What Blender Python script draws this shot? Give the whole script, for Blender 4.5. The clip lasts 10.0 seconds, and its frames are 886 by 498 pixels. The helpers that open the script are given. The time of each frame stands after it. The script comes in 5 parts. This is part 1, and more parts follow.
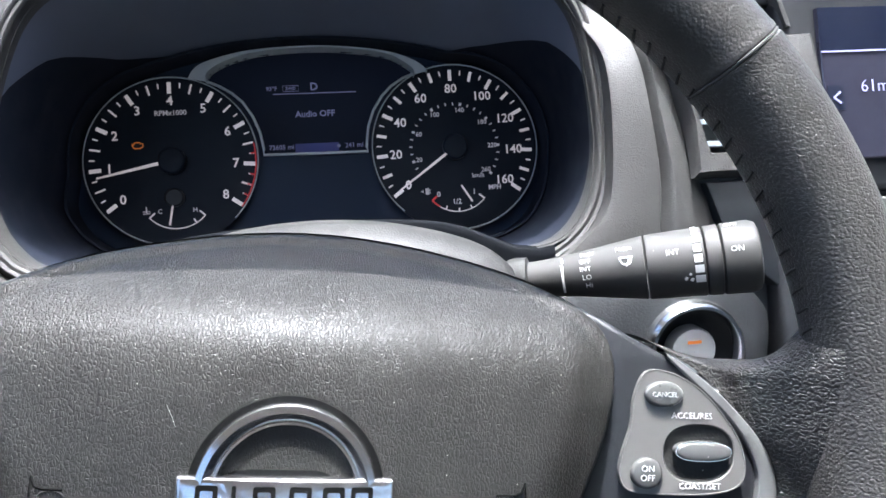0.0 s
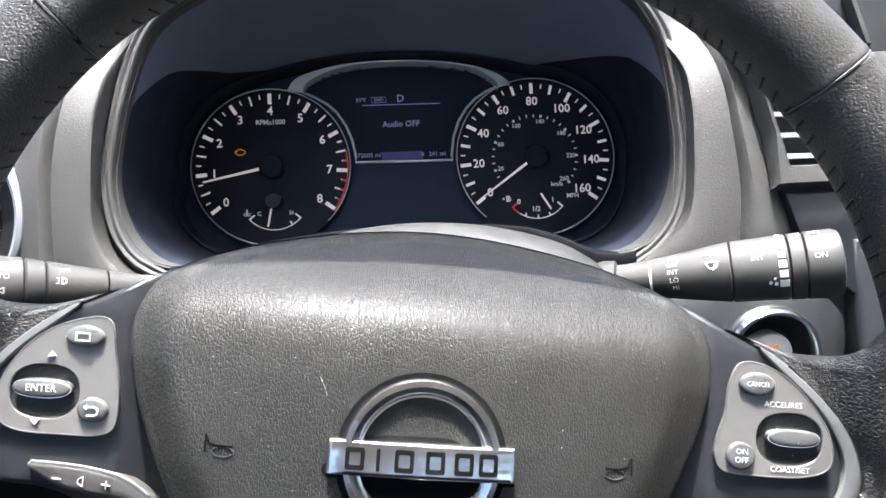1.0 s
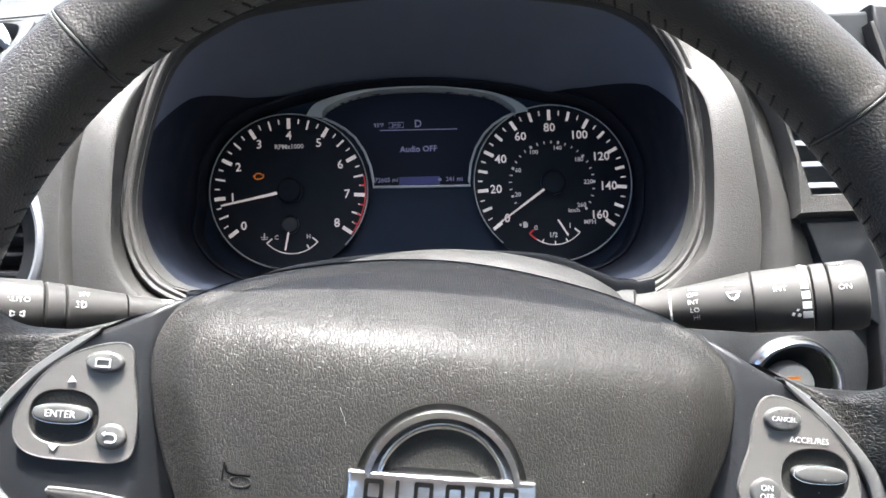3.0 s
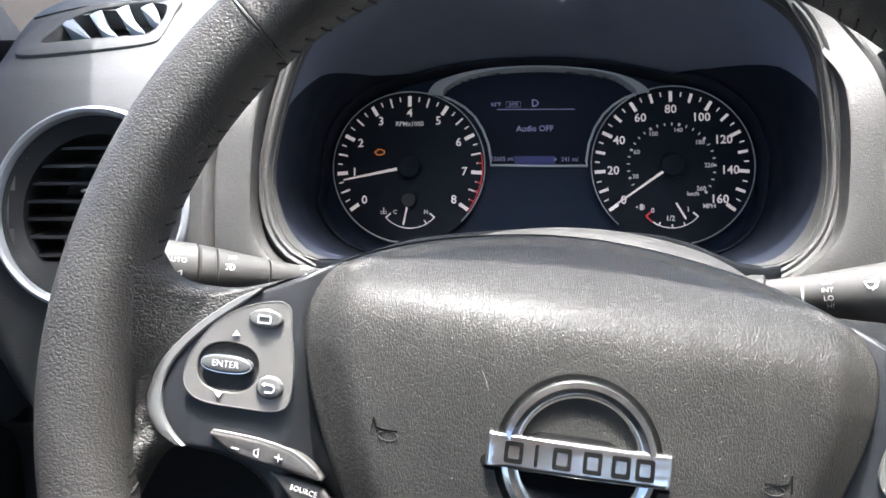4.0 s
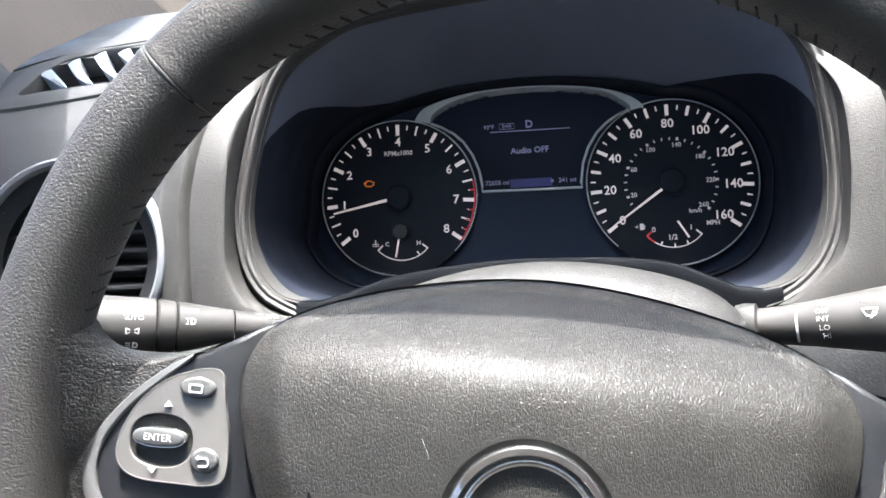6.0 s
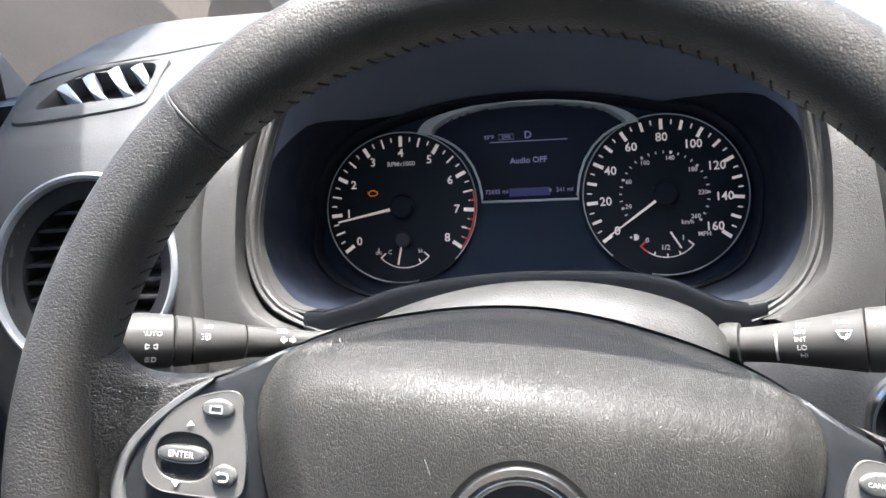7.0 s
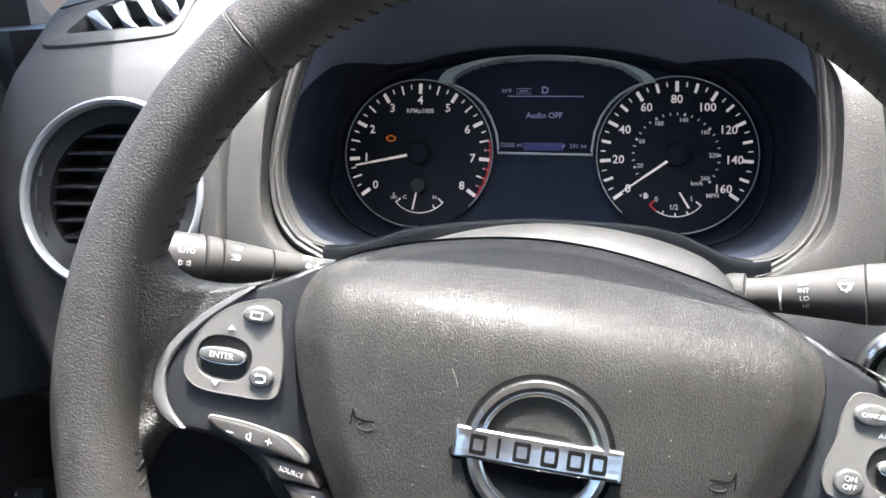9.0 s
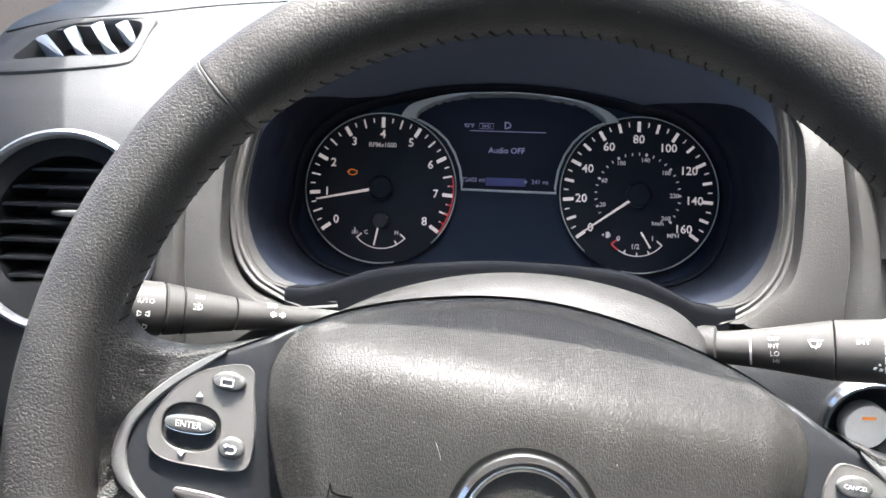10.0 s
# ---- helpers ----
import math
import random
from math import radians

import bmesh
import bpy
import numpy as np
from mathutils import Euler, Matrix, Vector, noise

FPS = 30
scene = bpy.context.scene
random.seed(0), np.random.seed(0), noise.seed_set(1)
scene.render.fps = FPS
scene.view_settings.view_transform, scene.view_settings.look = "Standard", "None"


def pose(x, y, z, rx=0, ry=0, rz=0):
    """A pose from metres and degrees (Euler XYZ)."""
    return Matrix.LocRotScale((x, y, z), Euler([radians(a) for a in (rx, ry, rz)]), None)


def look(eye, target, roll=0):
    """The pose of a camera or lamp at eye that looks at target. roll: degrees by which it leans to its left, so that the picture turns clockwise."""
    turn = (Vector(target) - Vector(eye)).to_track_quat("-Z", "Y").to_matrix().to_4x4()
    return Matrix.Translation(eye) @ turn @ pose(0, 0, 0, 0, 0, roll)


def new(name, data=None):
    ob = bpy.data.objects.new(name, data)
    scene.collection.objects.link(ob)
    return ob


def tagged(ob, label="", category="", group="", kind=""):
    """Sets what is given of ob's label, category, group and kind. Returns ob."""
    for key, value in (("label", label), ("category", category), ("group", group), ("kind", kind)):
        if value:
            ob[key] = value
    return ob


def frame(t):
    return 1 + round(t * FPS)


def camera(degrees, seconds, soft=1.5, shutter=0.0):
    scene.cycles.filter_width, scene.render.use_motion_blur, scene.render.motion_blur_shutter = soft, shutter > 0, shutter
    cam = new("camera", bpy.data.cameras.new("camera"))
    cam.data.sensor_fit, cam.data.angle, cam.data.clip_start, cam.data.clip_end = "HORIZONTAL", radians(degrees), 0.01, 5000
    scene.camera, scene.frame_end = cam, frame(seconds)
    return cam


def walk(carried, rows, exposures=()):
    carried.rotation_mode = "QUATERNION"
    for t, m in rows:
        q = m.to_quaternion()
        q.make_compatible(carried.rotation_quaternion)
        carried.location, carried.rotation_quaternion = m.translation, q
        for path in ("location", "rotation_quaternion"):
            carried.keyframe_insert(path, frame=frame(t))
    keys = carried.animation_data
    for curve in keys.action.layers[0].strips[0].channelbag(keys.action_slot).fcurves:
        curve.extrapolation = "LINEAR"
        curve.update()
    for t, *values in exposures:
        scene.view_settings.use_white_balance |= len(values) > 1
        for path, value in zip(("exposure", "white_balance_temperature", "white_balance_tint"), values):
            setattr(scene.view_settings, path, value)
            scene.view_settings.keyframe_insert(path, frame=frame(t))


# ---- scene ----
# Two frames: C is the car (x right, y ahead, z up, origin at the dials' centre, 1.15 m over the ground);
# D is the same turned so that y runs straight into the dial faces, which lean back by LEAN degrees.
LEAN = 20.0
EXPOSURE = 2.14
C = pose(0, 0, 1.15)
D = C @ pose(0, 0, 0, -LEAN)

cam = camera(60.15, 10.0, soft=1.6)
# seconds, place in D, yaw, pitch, roll
ROWS = [
    (0, 0.01265, -0.51556, -0.09426, -7.460, 2.808, -4.245),
    (0.5, -0.00705, -0.53031, -0.09856, -5.223, 3.147, -3.533),
    (1, -0.01051, -0.53964, -0.09809, -3.661, 3.753, -2.909),
    (1.5, -0.01274, -0.54169, -0.09732, -2.908, 4.427, -2.675),
    (2, -0.01185, -0.54069, -0.09644, -3.086, 5.165, -2.651),
    (3.5, -0.01484, -0.53833, -0.09587, -1.931, 5.523, -1.378),
    (4, -0.02855, -0.54721, -0.09863, 4.179, 4.152, 0.365),
    (4.5, -0.03807, -0.56044, -0.10479, 12.586, 2.174, 2.174),
    (5, -0.03158, -0.56015, -0.09889, 13.355, 2.424, 1.398),
    (5.5, -0.01925, -0.54163, -0.08924, 9.143, 4.602, -0.889),
    (5.7, -0.00722, -0.52647, -0.08744, 7.302, 5.188, -1.833),
    (6.8, 0.00548, -0.54594, -0.07365, 6.751, 4.853, -2.454),
    (7, 0.00333, -0.54892, -0.07237, 7.048, 4.250, -1.933),
    (7.5, -0.00341, -0.54971, -0.07598, 7.386, 2.904, -0.668),
    (8, -0.00875, -0.55191, -0.08362, 7.572, 2.028, 0.264),
    (8.5, -0.00616, -0.55766, -0.08575, 7.388, 1.556, 0.975),
    (9, -0.00893, -0.56437, -0.08656, 6.555, 1.630, 1.396),
    (9.5, -0.01896, -0.55215, -0.08126, 5.464, 1.911, 1.614),
    (10, -0.02265, -0.55794, -0.06940, 2.453, 2.727, 1.888),
]
walk(cam, [(t, D @ pose(x, y, z, 0, 0, yaw) @ pose(0, 0, 0, 90 + pitch) @ pose(0, 0, 0, 0, 0, roll)) for t, x, y, z, yaw, pitch, roll in ROWS],
     exposures=[(t, EXPOSURE + s, k, 10) for t, s, k in ((0.0, -0.22, 5950), (1.0, -0.02, 6250), (3.5, -0.02, 6400), (4.5, 0.18, 6300), (5.5, 0.18, 6350), (7.0, -0.02, 6400), (8.5, 0.16, 6400), (10.0, 0.08, 6450))])

# ---- light ----
SUN = (D.to_3x3() @ Vector((0.020, -0.285, 0.958))).normalized()
world = bpy.data.worlds.new("sky")
scene.world = world
world.use_nodes = True
wn = world.node_tree
sky = wn.nodes.new("ShaderNodeTexSky")
sky.sky_type, sky.sun_disc = "NISHITA", False
sky.sun_elevation = math.asin(SUN.z)
sky.sun_rotation = math.atan2(SUN.x, SUN.y)
wn.links.new(sky.outputs[0], wn.nodes["Background"].inputs[0])
wn.nodes["Background"].inputs[1].default_value = 0.125
sun = new("sun", bpy.data.lights.new("sun", "SUN"))
sun.data.energy, sun.data.angle, sun.data.color = 3.8, radians(0.53), (1.0, 0.98, 0.955)
sun.matrix_world = look(C.translation + SUN * 5, C.translation)


# ---- materials ----
def material(name, base, rough=0.5, metal=0.0, grain=(), vary=0.12, vary_scale=40.0, rough_vary=0.1, coat=0.0, spec=0.5, emit=0.0, emit_color=None, dust=0.0):
    """A procedural surface. grain: rows of (kind, cells a metre, depth in metres); dust: pale specks."""
    m = bpy.data.materials.new(name)
    m.use_nodes = True
    n, l = m.node_tree.nodes, m.node_tree.links
    b = n["Principled BSDF"]
    b.inputs["Metallic"].default_value = metal
    b.inputs["Coat Weight"].default_value = coat
    b.inputs["Coat Roughness"].default_value = 0.12
    b.inputs["Specular IOR Level"].default_value = spec
    co = n.new("ShaderNodeTexCoord")
    ns = n.new("ShaderNodeTexNoise")
    ns.inputs["Scale"].default_value, ns.inputs["Detail"].default_value = vary_scale, 6.0
    l.new(co.outputs["Object"], ns.inputs["Vector"])
    ramp = n.new("ShaderNodeMapRange")
    ramp.inputs[1].default_value, ramp.inputs[2].default_value = 0.3, 0.7
    ramp.inputs[3].default_value, ramp.inputs[4].default_value = 1.0 - vary, 1.0 + vary
    l.new(ns.outputs["Fac"], ramp.inputs[0])
    mul = n.new("ShaderNodeVectorMath")
    mul.operation = "SCALE"
    mul.inputs[0].default_value = base
    l.new(ramp.outputs[0], mul.inputs["Scale"])
    colour = mul.outputs[0]
    if dust:
        sp = n.new("ShaderNodeTexVoronoi")
        sp.inputs["Scale"].default_value = 420.0
        l.new(co.outputs["Object"], sp.inputs["Vector"])
        near = n.new("ShaderNodeMapRange")
        near.inputs[1].default_value, near.inputs[2].default_value = 0.05, 0.10
        near.inputs[3].default_value, near.inputs[4].default_value = 1.0, 0.0
        l.new(sp.outputs["Distance"], near.inputs[0])
        few = n.new("ShaderNodeMath")
        few.operation = "GREATER_THAN"
        few.inputs[1].default_value = 1.0 - dust
        sep = n.new("ShaderNodeSeparateColor")
        l.new(sp.outputs["Color"], sep.inputs[0])
        l.new(sep.outputs[0], few.inputs[0])
        both = n.new("ShaderNodeMath")
        both.operation = "MULTIPLY"
        l.new(near.outputs[0], both.inputs[0])
        l.new(few.outputs[0], both.inputs[1])
        mx = n.new("ShaderNodeMix")
        mx.data_type = "RGBA"
        l.new(both.outputs[0], mx.inputs["Factor"])
        l.new(colour, mx.inputs["A"])
        mx.inputs["B"].default_value = (0.35, 0.33, 0.30, 1)
        colour = mx.outputs["Result"]
    l.new(colour, b.inputs["Base Color"])
    rr = n.new("ShaderNodeMapRange")
    rr.inputs[1].default_value, rr.inputs[2].default_value = 0.3, 0.7
    rr.inputs[3].default_value, rr.inputs[4].default_value = max(0.02, rough - rough_vary), min(1.0, rough + rough_vary)
    l.new(ns.outputs["Fac"], rr.inputs[0])
    l.new(rr.outputs[0], b.inputs["Roughness"])
    last = None
    for kind, scale, depth in grain:
        if kind == "cells":
            tx = n.new("ShaderNodeTexVoronoi")
            tx.feature = "F1"
            tx.inputs["Scale"].default_value = scale
            warp = n.new("ShaderNodeTexNoise")
            warp.inputs["Scale"].default_value = scale * 0.6
            l.new(co.outputs["Object"], warp.inputs["Vector"])
            add = n.new("ShaderNodeVectorMath")
            add.operation = "MULTIPLY_ADD"
            add.inputs[1].default_value = (0.9 / scale,) * 3
            l.new(warp.outputs["Color"], add.inputs[0])
            l.new(co.outputs["Object"], add.inputs[2])
            l.new(add.outputs[0], tx.inputs["Vector"])
            out = tx.outputs["Distance"]
        elif kind in ("creases", "streaks"):
            st = n.new("ShaderNodeVectorMath")
            st.operation = "MULTIPLY"
            st.inputs[1].default_value = (0.5, 0.5, 1.0) if kind == "creases" else (1.0, 0.6, 0.5)
            l.new(co.outputs["Object"], st.inputs[0])
            warp = n.new("ShaderNodeTexNoise")
            warp.inputs["Scale"].default_value = scale * 0.45
            l.new(co.outputs["Object"], warp.inputs["Vector"])
            add = n.new("ShaderNodeVectorMath")
            add.operation = "MULTIPLY_ADD"
            add.inputs[1].default_value = (1.6 / scale,) * 3
            l.new(warp.outputs["Color"], add.inputs[0])
            l.new(st.outputs[0], add.inputs[2])
            tx = n.new("ShaderNodeTexVoronoi")
            tx.feature = "DISTANCE_TO_EDGE"
            tx.inputs["Scale"].default_value = scale
            l.new(add.outputs[0], tx.inputs["Vector"])
            cap = n.new("ShaderNodeMapRange")
            cap.interpolation_type = "SMOOTHSTEP"
            cap.inputs[1].default_value, cap.inputs[2].default_value = 0.0, 0.22
            l.new(tx.outputs["Distance"], cap.inputs[0])
            out = cap.outputs[0]
        else:
            tx = n.new("ShaderNodeTexNoise")
            tx.inputs["Scale"].default_value, tx.inputs["Detail"].default_value = scale, 3.0
            l.new(co.outputs["Object"], tx.inputs["Vector"])
            out = tx.outputs["Fac"]
        bump = n.new("ShaderNodeBump")
        bump.invert = kind == "cells"
        bump.inputs["Strength"].default_value = 1.0
        bump.inputs["Distance"].default_value = depth
        l.new(out, bump.inputs["Height"])
        if last:
            l.new(last.outputs[0], bump.inputs["Normal"])
        last = bump
    if last:
        l.new(last.outputs[0], b.inputs["Normal"])
    if emit:
        b.inputs["Emission Color"].default_value = (*(emit_color or base), 1)
        b.inputs["Emission Strength"].default_value = emit
    return m


LEATHER = material("wheel_leather", (0.043, 0.040, 0.037), 0.43, grain=[("noise", 350, 0.00014), ("cells", 1150, 0.00015)], spec=0.5, rough_vary=0.05, vary=0.15, dust=0.05)
CREASED = material("creased_leather", (0.043, 0.040, 0.037), 0.43, grain=[("creases", 900, 0.00007), ("cells", 1150, 0.00015)], spec=0.5, rough_vary=0.05, vary=0.15, dust=0.05)
TAB_LEATHER = material("tab_leather", (0.043, 0.040, 0.037), 0.43, grain=[("creases", 800, 0.00020), ("cells", 1150, 0.00020)], spec=0.5, rough_vary=0.05, vary=0.15, dust=0.05)
PAD = material("horn_pad_skin", (0.0265, 0.0250, 0.0230), 0.33, grain=[("streaks", 1200, 0.00009), ("noise", 400, 0.00006)], spec=0.25, vary=0.12, rough_vary=0.02, dust=0.10)
THREAD = material("black_thread", (0.022, 0.021, 0.021), 0.6, spec=0.3)
PIPING = material("seam_edge", (0.06, 0.058, 0.055), 0.5)
HANDLE = material("handle_silver", (0.50, 0.51, 0.52), 0.35, 0.3, vary=0.05)
RING = material("vent_ring_silver", (0.34, 0.35, 0.37), 0.35, 0.4, vary=0.04)
BADGE = material("worn_badge_chrome", (0.56, 0.545, 0.54), 0.17, 0.96, grain=[("noise", 90, 0.0003)], vary=0.08)
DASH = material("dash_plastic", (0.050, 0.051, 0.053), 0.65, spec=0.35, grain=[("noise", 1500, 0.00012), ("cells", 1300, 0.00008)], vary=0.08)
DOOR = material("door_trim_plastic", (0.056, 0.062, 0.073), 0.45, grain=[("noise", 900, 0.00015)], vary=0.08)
# dark plastic, also standing for shade on start panel, knee panel and lower door
DASH_DARK = material("dark_and_shaded_plastic", (0.012, 0.0125, 0.014), 0.55, spec=0.25, grain=[("noise", 900, 0.0002)], vary=0.1)
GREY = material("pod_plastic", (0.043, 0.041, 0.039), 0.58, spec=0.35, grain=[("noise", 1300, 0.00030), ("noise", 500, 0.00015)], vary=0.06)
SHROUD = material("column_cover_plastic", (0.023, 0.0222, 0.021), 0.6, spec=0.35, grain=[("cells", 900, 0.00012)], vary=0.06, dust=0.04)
SATIN = material("satin_black_plastic", (0.021, 0.0215, 0.024), 0.40, grain=[("noise", 2000, 0.00003)], spec=0.28, vary=0.06, dust=0.03)
SWITCHES = material("button_panel_plastic", (0.118, 0.111, 0.104), 0.36, grain=[("noise", 2500, 0.00003)], vary=0.05, dust=0.02)
AUDIO_KEY = material("audio_key_plastic", (0.068, 0.063, 0.059), 0.34, grain=[("noise", 2500, 0.00003)], vary=0.06, dust=0.02)
KEYCAP = material("key_plastic", (0.095, 0.093, 0.090), 0.25, vary=0.05, dust=0.02)
FRAME = material("cluster_frame_silver", (0.50, 0.51, 0.51), 0.4, 0.2, vary=0.05)
SILVER = material("satin_silver_trim", (0.15, 0.148, 0.145), 0.45, 0.25, grain=[("noise", 1800, 0.00002)], vary=0.05)
CHROME = material("chrome", (0.74, 0.73, 0.73), 0.20, 1.0, vary=0.03, rough_vary=0.05)
STALK = material("stalk_plastic", (0.042, 0.040, 0.038), 0.58, spec=0.3, grain=[("noise", 1800, 0.00004)], vary=0.06, dust=0.02)
BLACK = material("black_plastic", (0.008, 0.009, 0.011), 0.45, vary=0.1)
# HOOD and WALL: one lining, as a lit tone and a shaded tone
HOOD = material("lining_brightened", (0.108, 0.120, 0.158), 0.7, grain=[("noise", 1200, 0.0001)], spec=0.35, vary=0.08)
WALL = material("lining_shaded", (0.0110, 0.0135, 0.0215), 0.7, spec=0.10, vary=0.06)
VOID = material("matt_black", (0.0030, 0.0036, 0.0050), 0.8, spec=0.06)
FACE = material("dial_face", (0.0050, 0.0078, 0.0145), 0.5, spec=0.2, vary=0.05)
MASK = material("dial_mask", (0.0085, 0.0160, 0.0340), 0.4, spec=0.25, vary=0.05)
SCREEN = material("display_glass", (0.004, 0.006, 0.016), 0.4, spec=0.2, emit=0.0024, emit_color=(0.28, 0.38, 0.70))
WHITE = material("lit_numeral", (0.7, 0.66, 0.65), 0.5, emit=0.070, emit_color=(1.0, 0.84, 0.80))
NEEDLE = material("lit_needle", (0.7, 0.62, 0.60), 0.5, emit=0.065, emit_color=(1.0, 0.82, 0.78))
DIM = material("lit_small_mark", (0.6, 0.57, 0.57), 0.5, emit=0.035, emit_color=(1.0, 0.86, 0.84))
RED = material("lit_red_mark", (0.5, 0.03, 0.03), 0.5, emit=0.04, emit_color=(1.0, 0.06, 0.07))
AMBER = material("lit_warning_lamp", (0.5, 0.15, 0.02), 0.5, emit=0.06, emit_color=(1.0, 0.28, 0.03))
LCD = material("display_text", (0.3, 0.3, 0.5), 0.5, emit=0.03, emit_color=(0.62, 0.60, 0.95))
LCD_BAR = material("display_bar", (0.1, 0.1, 0.3), 0.5, emit=0.006, emit_color=(0.30, 0.30, 0.85))
FINS = material("vent_fin_plastic", (0.22, 0.245, 0.28), 0.5, vary=0.05)
STUCCO = material("tan_render", (0.20, 0.17, 0.142), 0.9, grain=[("noise", 40, 0.004)], vary=0.12, vary_scale=1.5)
PRINT = material("white_print", (0.68, 0.67, 0.65), 0.5, vary=0.1)
NAVY = material("navigation_screen", (0.02, 0.02, 0.03), 0.15, emit=0.012, emit_color=(0.42, 0.40, 0.62))
ENGRAVED = material("engraved_black", (0.004, 0.004, 0.004), 0.8, spec=0.08)
ASPHALT = material("ground_concrete", (0.30, 0.25, 0.19), 0.9, vary=0.2, vary_scale=0.6, grain=[("noise", 30, 0.01)])
CLOTH = material("cabin_lining", (0.32, 0.31, 0.295), 0.9, grain=[("noise", 600, 0.0004)])
CARPET = material("cabin_carpet", (0.05, 0.047, 0.045), 0.95, grain=[("noise", 400, 0.001)])
GLASS = bpy.data.materials.new("clear_glass")
GLASS.use_nodes = True
_g = GLASS.node_tree.nodes["Principled BSDF"]
_g.inputs["Transmission Weight"].default_value, _g.inputs["Roughness"].default_value, _g.inputs["IOR"].default_value = 1.0, 0.0, 1.45


# ---- helpers ----
FRAMES = {}


def thing(name, m, label, category, kind="", group="", local=False):
    """An Empty at m (a pose in C or D). Parts are given in the frame m was taken from, or, if local, in its own."""
    ob = new(name)
    ob.empty_display_size = 0.02
    frame_, at = m
    ob.matrix_basis = frame_ @ at
    FRAMES[ob.name] = Matrix.Identity(4) if local else at.inverted()
    return tagged(ob, label, category, group, kind)


def root_of(ob):
    while ob.parent:
        ob = ob.parent
    return ob


def part(name, bm, mat, parent, label="", sharp=35.0, kind=""):
    me = bpy.data.meshes.new(name)
    bm.transform(FRAMES[root_of(parent).name])
    bmesh.ops.recalc_face_normals(bm, faces=bm.faces[:])
    bm.to_mesh(me)
    bm.free()
    me.polygons.foreach_set("use_smooth", [True] * len(me.polygons))
    me.set_sharp_from_angle(angle=radians(sharp))
    me.materials.append(mat)
    ob = new(name, me)
    ob.parent = parent
    return tagged(ob, label, kind=kind)


def build(verts, faces):
    bm = bmesh.new()
    vs = [bm.verts.new(v) for v in verts]
    for f in faces:
        try:
            bm.faces.new([vs[i] for i in f])
        except ValueError:
            pass
    return bm


def rings(loops, closed=True, cap_start=False, cap_end=False):
    """A skin over loops of equal length."""
    n = len(loops[0])
    verts = [p for lp in loops for p in lp]
    faces = []
    for a in range(len(loops) - 1):
        for i in range(n if closed else n - 1):
            j = (i + 1) % n
            faces.append((a * n + i, a * n + j, (a + 1) * n + j, (a + 1) * n + i))
    bm = build(verts, faces)
    bm.verts.ensure_lookup_table()
    for cap, base in ((cap_start, 0), (cap_end, (len(loops) - 1) * n)):
        if cap:
            f = bm.faces.new([bm.verts[base + i] for i in range(n)])
            f.normal_update()
            bmesh.ops.triangulate(bm, faces=[f], quad_method="BEAUTY", ngon_method="EAR_CLIP")
    return bm


def curve_through(points, n=12, closed=True):
    """Catmull-Rom through points of any dimension, n steps a span."""
    k, out = len(points), []
    pts = [np.array(p, float) for p in points]
    for i in range(k if closed else k - 1):
        p0, p1 = pts[(i - 1) % k] if closed or i else pts[0], pts[i]
        p2 = pts[(i + 1) % k]
        p3 = pts[(i + 2) % k] if closed or i + 2 < k else p2
        for s in np.arange(n) / n:
            out.append(0.5 * (2 * p1 + (p2 - p0) * s + (2 * p0 - 5 * p1 + 4 * p2 - p3) * s**2 + (3 * p1 - p0 - 3 * p2 + p3) * s**3))
    if not closed:
        out.append(pts[-1])
    return [tuple(p) for p in out]


def inset(loop, d):
    """A closed loop in the plane, moved inwards by d (outwards if negative)."""
    p = np.array(loop, float)
    area = np.sum(p[:, 0] * np.roll(p[:, 1], -1) - np.roll(p[:, 0], -1) * p[:, 1])
    t = np.roll(p, -1, 0) - np.roll(p, 1, 0)
    t /= np.linalg.norm(t, axis=1)[:, None] + 1e-12
    nrm = np.stack([-t[:, 1], t[:, 0]], 1) * np.sign(area)
    return [tuple(q) for q in p + d * nrm]


def slab(outline, front, back, bevel, steps=4, dome=None, fine=0.004):
    """An outline (x, z), from back to front (y), with a rounded front edge. dome(x, z) is added to y in front, over a face cut finely."""
    lift = dome or (lambda x, z: 0.0)
    loops = [[(x, back, z) for x, z in outline]]
    for a in np.linspace(0, math.pi / 2, steps + 1):
        lp = inset(outline, bevel * (1 - math.cos(a)))
        loops.append([(x, front + bevel * (1 - math.sin(a)) + lift(x, z), z) for x, z in lp])
    bm = rings(loops, cap_start=True)
    bm.verts.ensure_lookup_table()
    rim = bm.verts[len(outline) * (steps + 1):len(outline) * (steps + 2)]
    cap = bm.faces.new(rim)
    cap.normal_update()
    faces = bmesh.ops.triangulate(bm, faces=[cap], ngon_method="EAR_CLIP")["faces"]
    if dome:
        for _ in range(5):
            inner = {e for f in faces if f.is_valid for e in f.edges if e.calc_length() > fine and len(e.link_faces) == 2 and not (e.verts[0] in rim and e.verts[1] in rim and abs(rim.index(e.verts[0]) - rim.index(e.verts[1])) in (1, len(rim) - 1))}
            if not inner:
                break
            before = set(bm.faces) - set(faces)
            bmesh.ops.subdivide_edges(bm, edges=list(inner), cuts=1)
            faces = bmesh.ops.triangulate(bm, faces=[f for f in bm.faces if f not in before])["faces"]
            bmesh.ops.beautify_fill(bm, faces=faces, edges=list({e for f in faces for e in f.edges if len(e.link_faces) == 2 and all(g in faces for g in e.link_faces)}))
            faces = [f for f in bm.faces if f not in before]
        mine = set(rim)
        for v in {v for f in faces for v in f.verts if v not in mine}:
            v.co.y = front + lift(v.co.x, v.co.z)
    return bm


